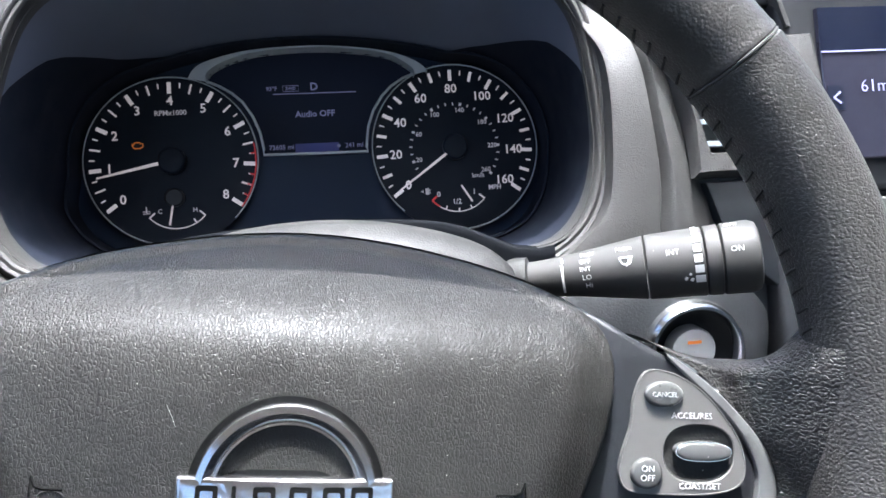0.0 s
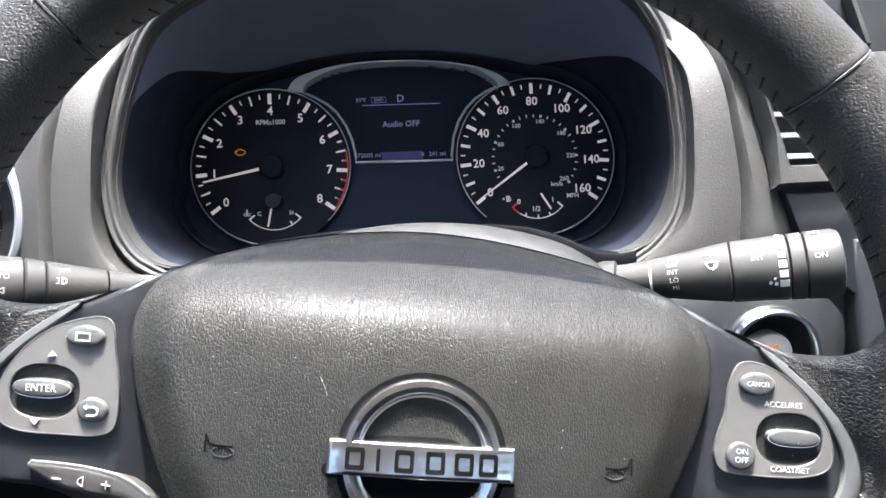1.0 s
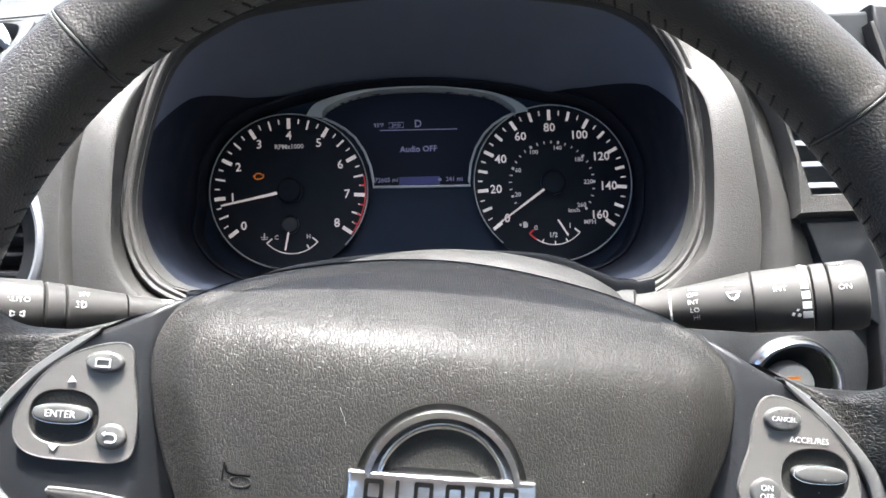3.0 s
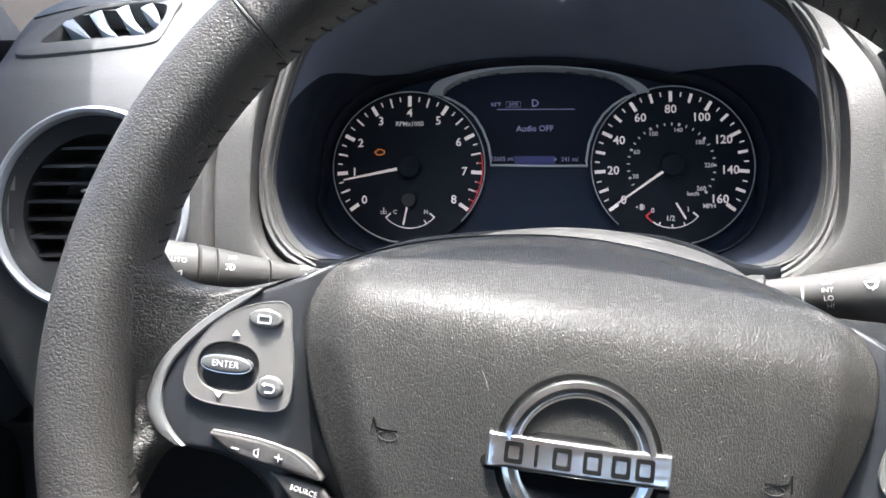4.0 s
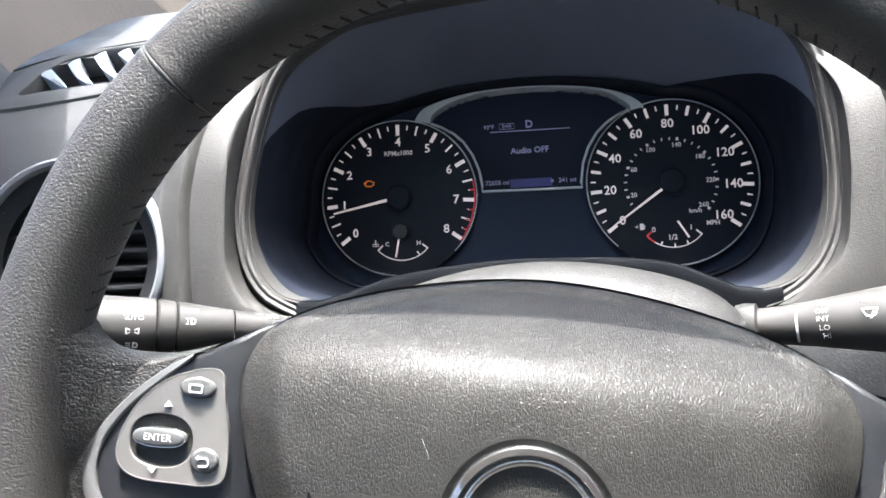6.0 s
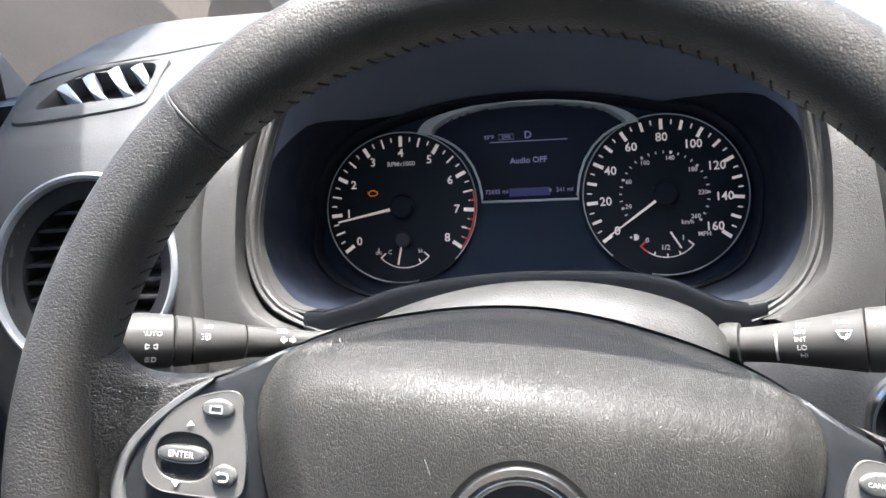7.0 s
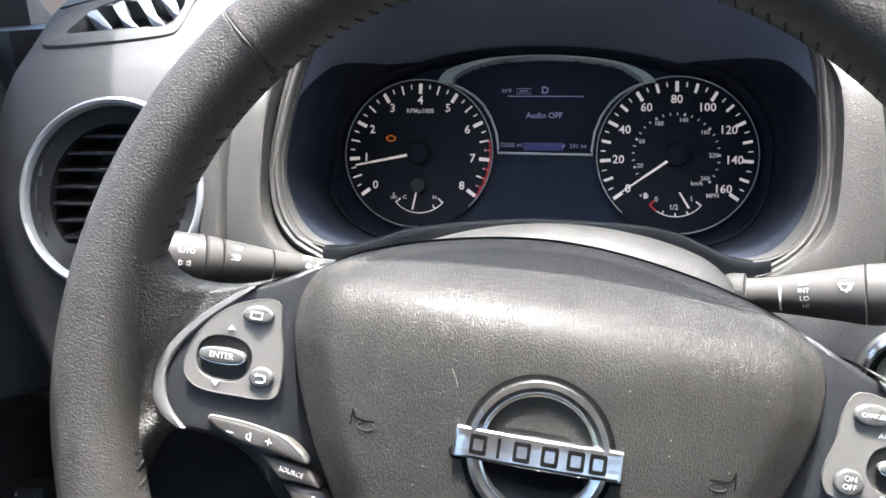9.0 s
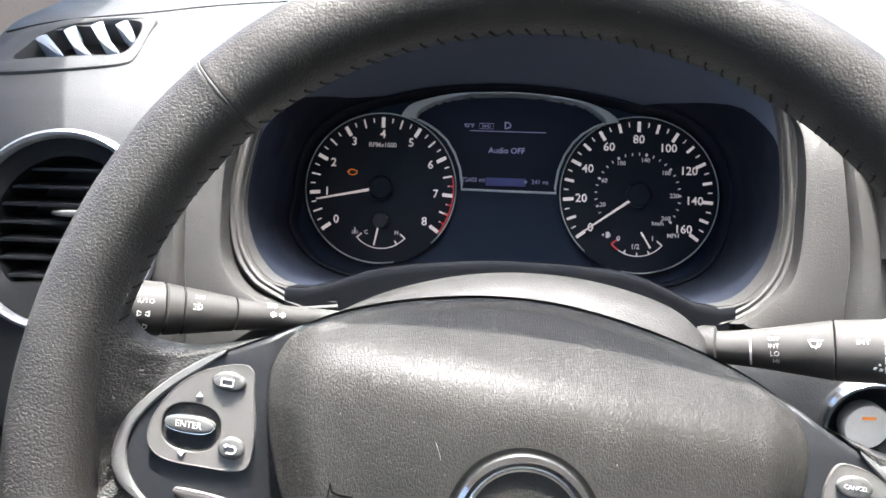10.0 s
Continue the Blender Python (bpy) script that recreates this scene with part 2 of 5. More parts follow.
def lathe(profile, m, n=48, squash=1.0, caps=False):
    """Turn rows of (radius, height) about z, then place by m."""
    loops = [[tuple(m @ Vector((r * math.cos(a), squash * r * math.sin(a), h))) for a in np.linspace(0, 2 * math.pi, n, endpoint=False)] for r, h in profile]
    return rings(loops, cap_start=caps, cap_end=caps)


def tube(path, radius, n=8, closed=False):
    """A round tube along points."""
    pts = [Vector(p) for p in path]
    loops = []
    for i, p in enumerate(pts):
        a = pts[(i - 1) % len(pts)] if closed or i else p
        b = pts[(i + 1) % len(pts)] if closed or i + 1 < len(pts) else p
        t = (b - a).normalized()
        s = t.cross(Vector((0, 1, 0)) if abs(t.y) < 0.9 else Vector((1, 0, 0))).normalized()
        u = s.cross(t)
        loops.append([tuple(p + radius * (math.cos(k) * s + math.sin(k) * u)) for k in np.linspace(0, 2 * math.pi, n, endpoint=False)])
    if closed:
        loops.append(loops[0])
    return rings(loops, cap_start=not closed, cap_end=not closed)


def merge(*bms):
    out = bmesh.new()
    for b in bms:
        me = bpy.data.meshes.new("tmp")
        b.to_mesh(me)
        b.free()
        out.from_mesh(me)
        bpy.data.meshes.remove(me)
    return out


def flat(loop, y, depth=0.0006):
    """A thin raised shape (x, z) on a face at y, proud towards -y."""
    return rings([[(x, y, z) for x, z in loop], [(x, y - depth, z) for x, z in loop]], cap_start=True, cap_end=True)


def bar(x0, z0, x1, z1, w, y, depth=0.0006):
    d = Vector((x1 - x0, z1 - z0)).normalized() * (w / 2)
    return flat([(x0 - d.y, z0 + d.x), (x0 + d.y, z0 - d.x), (x1 + d.y, z1 - d.x), (x1 - d.y, z1 + d.x)], y, depth)


def arc_band(cx, cz, r0, r1, a0, a1, y, depth=0.0006, n=24):
    """A flat band between two radii; angles in degrees from straight up, clockwise."""
    an = [radians(a) for a in np.linspace(a0, a1, n)]
    return flat([(cx + r1 * math.sin(a), cz + r1 * math.cos(a)) for a in an] + [(cx + r0 * math.sin(a), cz + r0 * math.cos(a)) for a in reversed(an)], y, depth)


def disc(cx, cz, r, y, depth=0.0006, n=24, rz=None):
    return flat([(cx + r * math.cos(a), cz + (rz or r) * math.sin(a)) for a in np.linspace(0, 2 * math.pi, n, endpoint=False)], y, depth)


def words(text, size, m, depth=0.0002, squeeze=1.0, bold=-0.014):
    """Raised letters in the x-z plane, facing -y, centred, placed by m."""
    cu = bpy.data.curves.new("letters", "FONT")
    cu.body, cu.size, cu.align_x, cu.align_y, cu.extrude = text, size, "CENTER", "CENTER", depth
    cu.resolution_u, cu.offset = 2, size * bold
    ob = new("letters", cu)
    bpy.context.view_layer.update()
    me = bpy.data.meshes.new_from_object(ob.evaluated_get(bpy.context.evaluated_depsgraph_get()))
    bpy.data.objects.remove(ob)
    bpy.data.curves.remove(cu)
    bm = bmesh.new()
    bm.from_mesh(me)
    bpy.data.meshes.remove(me)
    bm.transform(m @ pose(0, 0, 0, 90) @ Matrix.Diagonal((squeeze, 1, 1, 1)))
    return bm

# ---- steering wheel (own frame: u right, v up, y into the dash; origin at the badge) ----
wheel = thing("steering_wheel", (D, pose(-0.0055, -0.312, -0.1433, 0, 6.8, 0)), "black leather steering wheel with silver spoke trims", "steering wheel", local=True)
RIM_U, RIM_V, RIM_R, RIM_W, RIM_D = 0.0014, 0.0121, 0.1593, 0.0140, 0.0152


def rim_r(a):
    """The rim's mean radius at an angle: a little wider towards the window side of its top."""
    return RIM_R + 0.0019 * math.exp(-(((a - 133) / 24) ** 2)) + 0.0013 * math.exp(-(((a - 95) / 25) ** 2))


def rim_y(x, y):
    """The rim stands a little proud, and its cruise side nearer."""
    return y + float(np.interp(x, [-0.18, -0.16, -0.10, 0.0, 0.18], [0.0083, 0.0073, 0.0038, 0.0028, -0.0030]))


def rim_section(a0, a1, steps, end0=True, end1=True):
    """A stretch of the rim between two angles, its ends rolled in at the seams."""
    loops = []
    ang = list(np.linspace(a0, a1, steps))
    sizes = [1.0] * steps
    if end0:
        ang, sizes = [a0, a0 + 0.05, a0 + 0.25, a0 + 0.7] + ang[1:], [0.90, 0.965, 1.005, 1.015] + sizes[1:]
    if end1:
        ang, sizes = ang[:-1] + [a1 - 0.7, a1 - 0.25, a1 - 0.05, a1], sizes[:-1] + [1.015, 1.005, 0.965, 0.90]
    for a, k in zip(ang, sizes):
        c, s = math.cos(radians(a)), math.sin(radians(a))
        fat = 1.0 + 0.05 * math.exp(-((min(abs(a - 185), abs(a + 5)) / 14) ** 2))
        lp = []
        for q in np.linspace(0, 2 * math.pi, 40, endpoint=False):
            cq, sq = math.cos(q), math.sin(q)
            e = 0.88
            r = rim_r(a) + k * fat * RIM_W * math.copysign(abs(cq) ** e, cq)
            y = k * RIM_D * math.copysign(abs(sq) ** e, sq)
            lp.append((RIM_U + r * c, rim_y(r * c, y), RIM_V + r * s))
        loops.append(lp)
    return rings(loops, cap_start=True, cap_end=True)


SEAM_R, SEAM_L = 43.2, 137.2
part("rim_top_leather", rim_section(SEAM_R + 0.05, SEAM_L - 0.05, 96), LEATHER, wheel, "smooth black leather upper rim section")
part("rim_side_leather", rim_section(SEAM_L + 0.05, 226, 90), CREASED, wheel, "grained black leather side rim section")
part("rim_side_leather", rim_section(-46, SEAM_R - 0.05, 90), CREASED, wheel, "grained black leather side rim section")
part("rim_bottom_leather", rim_section(226.1, 313.9, 60), LEATHER, wheel)
for a in (SEAM_L, SEAM_R):
    c, s = math.cos(radians(a)), math.sin(radians(a))
    lp = []
    for q in np.linspace(0, 2 * math.pi, 40, endpoint=False):
        r = rim_r(a) + (RIM_W + 0.0002) * math.cos(q)
        lp.append((RIM_U + r * c, rim_y(r * c, (RIM_D + 0.0002) * math.sin(q)), RIM_V + r * s))
    # seam tinted paler than the leather, for the sun's glint on its edge
    part("rim_seam", tube(lp, 0.0005, 6, True), PIPING, wheel, "seam edge across the rim, paler to show its sun highlight")

# stitches along the inner edge of the rim: short slanting threads over the seam
bms = []
for k, a in enumerate(np.arange(-44, 224, 2.3)):
    ends = []
    for q, da in ((radians(184), 0.40 + 0.12 * math.sin(7.1 * k)), (radians(178), 0.15), (radians(171), -0.14), (radians(164), -0.4 + 0.12 * math.sin(3.7 * k))):
        r = rim_r(a) + 1.012 * RIM_W * math.copysign(abs(math.cos(q)) ** 0.88, math.cos(q))
        ca, sa = math.cos(radians(a + da)), math.sin(radians(a + da))
        ends.append(Vector((RIM_U + r * ca, rim_y(r * ca, 1.012 * RIM_D * math.copysign(abs(math.sin(q)) ** 0.88, math.sin(q))), RIM_V + r * sa)))
    bms.append(tube(ends, 0.00042, 5))
part("rim_stitching", merge(*bms), THREAD, wheel, "black slanting thread stitching along the inner rim", kind="stuff")

# spokes: leather tab, silver crescent, satin body, key panels. side is -1 for the volume side, 1 for the cruise side.
TRIM_OUT = [(0.1045, 0.0380), (0.1135, 0.0328), (0.1260, 0.0222), (0.1355, 0.0110), (0.1390, 0.0020), (0.1390, -0.0060), (0.1345, -0.0126), (0.1270, -0.0162)]
TRIM_IN = [(0.1048, 0.0368), (0.1090, 0.0330), (0.1200, 0.0238), (0.1296, 0.0136), (0.1345, 0.0040), (0.1340, -0.0050), (0.1302, -0.0112), (0.1240, -0.0160)]
BODY = [(0.0790, 0.0500), (0.0950, 0.0420), (0.1090, 0.0347), (0.1215, 0.0246), (0.1305, 0.0140), (0.1345, 0.0040), (0.1340, -0.0050), (0.1302, -0.0112),
        (0.1235, -0.0162), (0.1130, -0.0172), (0.1040, -0.0195), (0.0960, -0.0245), (0.0890, -0.0330), (0.0810, -0.0440), (0.0700, -0.0570), (0.0560, -0.0660),
        (0.0480, -0.0560), (0.0580, -0.0360), (0.0690, -0.0200), (0.0760, -0.0060), (0.0800, 0.0150), (0.0800, 0.0350)]
PANEL_L = [(0.0945, 0.0322), (0.0930, 0.0247), (0.0910, 0.0151), (0.0905, 0.0060), (0.0915, 0.0010), (0.0960, -0.0010), (0.1040, -0.0012), (0.1178, -0.0008), (0.1240, 0.0020), (0.1260, 0.0070),
           (0.1245, 0.0140), (0.1190, 0.0232), (0.1106, 0.0300), (0.0994, 0.0337)]
PANEL_R = [(0.0985, 0.0325), (0.0950, 0.0253), (0.0942, 0.0173), (0.0918, 0.0092), (0.0912, 0.0033), (0.0945, -0.0009), (0.1057, -0.0018), (0.1180, -0.0016), (0.1262, 0.0005), (0.1287, 0.0054),
           (0.1268, 0.0133), (0.1214, 0.0209), (0.1149, 0.0275), (0.1065, 0.0320)]


def mirrored(points, side):
    pts = [(side * x, z) for x, z in points]
    return pts if side > 0 else pts[::-1]


def spoke_dome(x, z):
    return 0.20 * max(0.0, abs(x) - 0.122) + 0.22 * max(0.0, z - 0.036) + 0.03 * max(0.0, -z - 0.008) + 0.6 * max(0.0, 0.0905 - abs(x))


TAB_TOP = [(0.0960, 0.0425), (0.1020, 0.0405), (0.1160, 0.0366), (0.1287, 0.0360), (0.1350, 0.0372), (0.1390, 0.0400), (0.1418, 0.0450), (0.1450, 0.0530)]
TAB_END = [(0.1285, -0.0152), (0.1315, -0.0186), (0.1365, -0.0245), (0.1388, -0.0340), (0.1402, -0.0450)]
TAB_TRIM = [(0.0960, 0.0420), (0.1045, 0.0372), (0.1135, 0.0320), (0.1255, 0.0216), (0.1346, 0.0108), (0.1380, 0.0020), (0.1380, -0.0056), (0.1340, -0.0116), (0.1285, -0.0152)]


def even(points, k):
    """k points at even steps along a smooth open curve."""
    p = np.array(curve_through(points, 12, False))
    run = np.concatenate([[0], np.cumsum(np.hypot(*np.diff(p, axis=0).T))])
    at = np.linspace(0, run[-1], k)
    return np.stack([np.interp(at, run, p[:, 0]), np.interp(at, run, p[:, 1])], 1)


def leather_tab(side):
    """Leather stretched from the silver trim out to the rim, rolled back at both ends."""
    ns, nt = 90, 28
    ss, tt = 0.5 - 0.5 * np.cos(np.linspace(0, math.pi, ns)), np.linspace(0, 1, nt)
    grow = 1.0 if side < 0 else 1.018
    top, end = even(TAB_TOP, nt) * (grow, 1), even(TAB_END, nt) * (grow, 1)
    dense = even(TAB_TRIM, 400) * (grow, 1)
    inner = np.stack([np.interp(ss, np.linspace(0, 1, 400), dense[:, k]) for k in (0, 1)], 1)
    a0, a1 = [math.atan2(p[1] - RIM_V, p[0]) for p in (top[-1], end[-1])]
    r0, r1 = [math.hypot(p[0], p[1] - RIM_V) for p in (top[-1], end[-1])]
    outer = np.array([((r0 + (r1 - r0) * s) * math.cos(a0 + (a1 - a0) * s), RIM_V + (r0 + (r1 - r0) * s) * math.sin(a0 + (a1 - a0) * s)) for s in ss])
    loops = []
    for i, s in enumerate(ss):
        row = []
        for j, t in enumerate(tt):
            p = (1 - t) * inner[i] + t * outer[i] + (1 - s) * top[j] + s * end[j] - ((1 - s) * (1 - t) * inner[0] + (1 - s) * t * outer[0] + s * (1 - t) * inner[-1] + s * t * outer[-1])
            ya = PY + 0.0016 + 0.20 * max(0.0, p[0] - 0.122)
            yb = rim_y(side * p[0], -0.0122)
            w = (0.35 * t + 0.65 * t * t * (3 - 2 * t)) * min(1.0, max(0.0, (math.hypot(p[0], p[1] - RIM_V) - 0.132) / 0.015))
            roll = 0.0
            for d in (math.hypot(*(p - top[j])), math.hypot(*(p - end[j]))):
                if d < 0.006:
                    roll += 0.010 * (1 - math.sqrt(max(0.0, 1 - (1 - d / 0.006) ** 2)))
            row.append((side * p[0], ya + w * (yb - ya) + roll, p[1]))
        loops.append(row)
    hem = lambda row: [(x, max(y, 0.030 * (1 - t) ** 0.7 + rim_y(x, 0.003) * t), z) for (x, y, z), t in zip(row, tt)]  # noqa: E731
    loops = [hem(loops[0])] + loops + [hem(loops[-1])]
    return rings(loops, closed=False)


def silver_trim(side):
    """A tapering crescent with rounded edges."""
    far = 0.0 if side < 0 else 0.13
    wide = 0.0010 if side < 0 else 0.0020
    a, b = [even([(x + far * max(0.0, x - 0.120) - thin * min(1.0, max(0.0, (0.030 - z) / 0.02)), z) for x, z in row], 60) for row, thin in ((TRIM_OUT, 0.0), (TRIM_IN, wide))]
    loops = []
    for p, q in zip(a, b):
        row = []
        for s, y in ((0.0, 0.022), (0.0, 0.0014), (0.07, 0.0005), (0.2, 0.0), (0.8, -0.0002), (0.95, 0.0002), (1.0, 0.0010), (1.0, 0.022)):
            x, z = p + (q - p) * s
            row.append((side * x, PY - 0.0006 + y + 0.20 * max(0.0, x - 0.122) + 0.03 * max(0.0, -z - 0.008), z))
        loops.append(row)
    return rings(loops, closed=False)


def ellipse(cx, cz, rx, rz, n=40, tilt=0.0, power=2.0):
    out = []
    for a in np.linspace(0, 2 * math.pi, n, endpoint=False):
        x = rx * math.copysign(abs(math.cos(a)) ** (2 / power), math.cos(a))
        z = rz * math.copysign(abs(math.sin(a)) ** (2 / power), math.sin(a))
        c, s = math.cos(tilt), math.sin(tilt)
        out.append((cx + c * x - s * z, cz + s * x + c * z))
    return out


def pierced_panel(outline, well, y, back):
    """A switch panel with thin bevelled edges and an oval hole through its face."""
    cx, cz, rx, rz = well
    loops = [[], [], [], [], [], []]
    for x, z in outline:
        gap = math.hypot(x - cx, z - cz)
        c, s = (x - cx) / gap, (z - cz) / gap
        r = (abs(c / rx) ** 2.4 + abs(s / rz) ** 2.4) ** (-1 / 2.4)
        for lp, d, depth in zip(loops, (gap, gap, gap - 0.0003, r + 0.0004, r, r), (back, y + 0.0003, y, y, y + 0.0004, y + 0.0018)):
            lp.append((cx + d * c, depth, cz + d * s))
    return rings(loops)


def cup(cx, cz, rx, rz, y, deep):
    """A shallow oval well with a rounded lip."""
    lp = lambda k: ellipse(cx, cz, rx * k, rz * k, power=2.4)  # noqa: E731
    return rings([[(x, y - 0.0004, z) for x, z in lp(1.04)], [(x, y - 0.0008, z) for x, z in lp(1.0)], [(x, y + deep * 0.4, z) for x, z in lp(0.95)],
                  [(x, y + deep, z) for x, z in lp(0.8)], [(x, y + deep, z) for x, z in lp(0.1)]], cap_end=True)


def button(outline, y, tall, bevel):
    return slab(outline, y - tall, y + 0.001, bevel, 4)


PY = 0.0085
for side in (-1, 1):
    part("leather_tab", leather_tab(side), TAB_LEATHER, wheel, "creased black leather tab beside the spoke", sharp=70)
    spoke = part("spoke", slab(curve_through(mirrored(BODY, side), 6), PY + 0.0005, 0.030, 0.0018, 4, spoke_dome), SATIN, wheel, "satin dark blue-black spoke cover")
    part("silver_trim", silver_trim(side), SILVER, spoke, "satin silver crescent trim")
    face = PY - 0.0014
    well = (-0.1119, 0.0110, 0.0100, 0.0078) if side < 0 else (0.1146, 0.0098, 0.0105, 0.0080)
    outline = curve_through(mirrored(PANEL_L if side < 0 else PANEL_R, side), 6)
    panel = part("button_panel", pierced_panel(outline, well, face, PY + 0.004), SWITCHES, spoke, "warm grey switch panel with a thin bright edge")
    part("panel_edge", tube([(x, face + 0.0001, z) for x, z in outline], 0.00026, 6, True), SWITCHES, spoke)
    if side < 0:
        part("toggle_well", cup(*well, face + 0.0010, 0.0006), SHROUD, spoke)
        key = part("toggle_key", button(ellipse(-0.1123, 0.0120, 0.0084, 0.0029, power=2.4), face + 0.0004, 0.0020, 0.0011), KEYCAP, spoke, "silver-edged oval enter key")
        part("key_rim", tube([(x, face - 0.0008, z) for x, z in ellipse(-0.1123, 0.0120, 0.0082, 0.0028, power=2.4)], 0.00028, 6, True), CHROME, spoke)
        part("key_word", words("ENTER", 0.0030, pose(-0.1123, face - 0.0017, 0.0120)), PRINT, spoke)
        part("round_key", button(ellipse(-0.1015, 0.0278, 0.0057, 0.0034), face, 0.0015, 0.0012), KEYCAP, spoke)
        part("round_key", button(ellipse(-0.0973, 0.0064, 0.0045, 0.0038), face, 0.0015, 0.0012), KEYCAP, spoke)
        y = face - 0.0016
        part("back_symbol", merge(bar(-0.0988, 0.0074, -0.0966, 0.0074, 0.00042, y), arc_band(-0.0966, 0.0062, 0.0010, 0.00142, 0, 180, y), bar(-0.0966, 0.0050, -0.0984, 0.0050, 0.00042, y),
                                  flat([(-0.0996, 0.0074), (-0.0986, 0.0081), (-0.0986, 0.0067)], y)), PRINT, spoke)
        part("page_symbol", merge(bar(-0.1036, 0.0266, -0.0996, 0.0266, 0.0004, y), bar(-0.1036, 0.0288, -0.0996, 0.0288, 0.0004, y), bar(-0.1036, 0.0266, -0.1036, 0.0288, 0.0004, y),
                                  bar(-0.0996, 0.0266, -0.0996, 0.0288, 0.0004, y)), PRINT, spoke)
        part("up_mark", flat([(-0.1118, 0.0212), (-0.1094, 0.0215), (-0.1107, 0.0230)], face), PRINT, spoke)
        part("down_mark", flat([(-0.1122, 0.0030), (-0.1150, 0.0027), (-0.1135, 0.0011)], face), PRINT, spoke)
        vol = curve_through([(-0.1136, -0.0095), (-0.0989, -0.0103), (-0.0870, -0.0128), (-0.0790, -0.0176), (-0.0774, -0.0206), (-0.0896, -0.0188), (-0.1038, -0.0166), (-0.1126, -0.0124)], 5)
        part("volume_key", slab(vol, PY - 0.0022, PY + 0.004, 0.0012, 3, lambda x, z: 0.03 * max(0.0, -z - 0.008)), AUDIO_KEY, spoke, "grey rocker key with a bright upper edge")
        part("volume_edge", tube([(x, PY - 0.0015, z) for x, z in curve_through([(-0.1136, -0.0095), (-0.0989, -0.0103), (-0.0870, -0.0128), (-0.0790, -0.0176)], 6, False)], 0.0006, 6), SILVER, spoke)
        y = PY - 0.0016
        part("minus_mark", bar(-0.1068, -0.0138, -0.1044, -0.0140, 0.00022, y, 0.001), PRINT, spoke)
        part("plus_mark", merge(bar(-0.0925, -0.0148, -0.0901, -0.0152, 0.00022, y, 0.001), bar(-0.0913, -0.0138, -0.0913, -0.0162, 0.00022, y, 0.001)), PRINT, spoke)
        part("speaker_mark", merge(bar(-0.0994, -0.0137, -0.0994, -0.0149, 0.00018, y, 0.001), bar(-0.0994, -0.0137, -0.0980, -0.0130, 0.00018, y, 0.001), bar(-0.0994, -0.0149, -0.0980, -0.0157, 0.00018, y, 0.001),
                                   bar(-0.0980, -0.0130, -0.0980, -0.0157, 0.00018, y, 0.001)), PRINT, spoke)
        for k, (text, pts) in enumerate((("SOURCE", [(-0.0945, -0.0198), (-0.0775, -0.0223), (-0.0712, -0.0283), (-0.0862, -0.0278)]),
                                         ("", [(-0.0852, -0.0292), (-0.0705, -0.0296), (-0.0642, -0.0372), (-0.0782, -0.0378)]),
                                         ("", [(-0.0772, -0.0392), (-0.0635, -0.0385), (-0.0580, -0.0460), (-0.0700, -0.0482)]))):
            dense = [p for i in range(4) for p in [tuple(np.array(pts[i]) * (1 - s) + np.array(pts[(i + 1) % 4]) * s) for s in (0.06, 0.3, 0.5, 0.7, 0.94)]]
            part("audio_key", slab(dense, PY - 0.0006 + 0.0012 * k, PY + 0.006, 0.0008, 3, lambda x, z: 0.03 * max(0.0, -z - 0.008)), AUDIO_KEY, spoke)
            cx, cz = np.mean(np.array(pts), 0)
            yy = PY - 0.0008 + 0.0012 * k + 0.03 * (-cz - 0.008)
            if text:
                part("key_word", words(text, 0.0024, pose(cx, yy, cz, 0, 10, 0)), PRINT, spoke)
            else:
                part("key_mark", merge(bar(cx - 0.001, cz - 0.0012, cx + 0.0012, cz + 0.0014, 0.0009, yy, 0.0008), bar(cx + 0.002, cz - 0.001, cx + 0.002, cz + 0.001, 0.0004, yy, 0.0008)), PRINT, spoke)
    else:
        part("toggle_well", cup(*well, face + 0.0010, 0.0006), SHROUD, spoke)
        part("toggle_key", button(ellipse(0.1156, 0.0104, 0.0084, 0.0028, power=2.4), face + 0.0004, 0.0020, 0.0011), KEYCAP, spoke, "grey oval speed key")
        part("key_rim", tube([(x, face - 0.0008, z) for x, z in ellipse(0.1156, 0.0104, 0.0082, 0.0026, power=2.4)], 0.00028, 6, True), CHROME, spoke)
        part("round_key", button(ellipse(0.1034, 0.0263, 0.0058, 0.0037), face, 0.0015, 0.0012), KEYCAP, spoke)
        part("round_key", button(ellipse(0.0989, 0.0041, 0.0047, 0.0044), face, 0.0015, 0.0012), KEYCAP, spoke)
        part("key_word", words("CANCEL", 0.0020, pose(0.1034, face - 0.0016, 0.0263)), PRINT, spoke)
        part("key_word", words("ON", 0.0025, pose(0.0989, face - 0.0016, 0.0055)), PRINT, spoke)
        part("key_word", words("OFF", 0.0025, pose(0.0989, face - 0.0016, 0.0029)), PRINT, spoke)
        part("panel_word", words("ACCEL/RES", 0.0025, pose(0.1122, face - 0.0001, 0.0203)), PRINT, spoke)
        part("panel_word", words("COAST/SET", 0.0025, pose(0.1150, face - 0.0001, 0.0005)), PRINT, spoke)

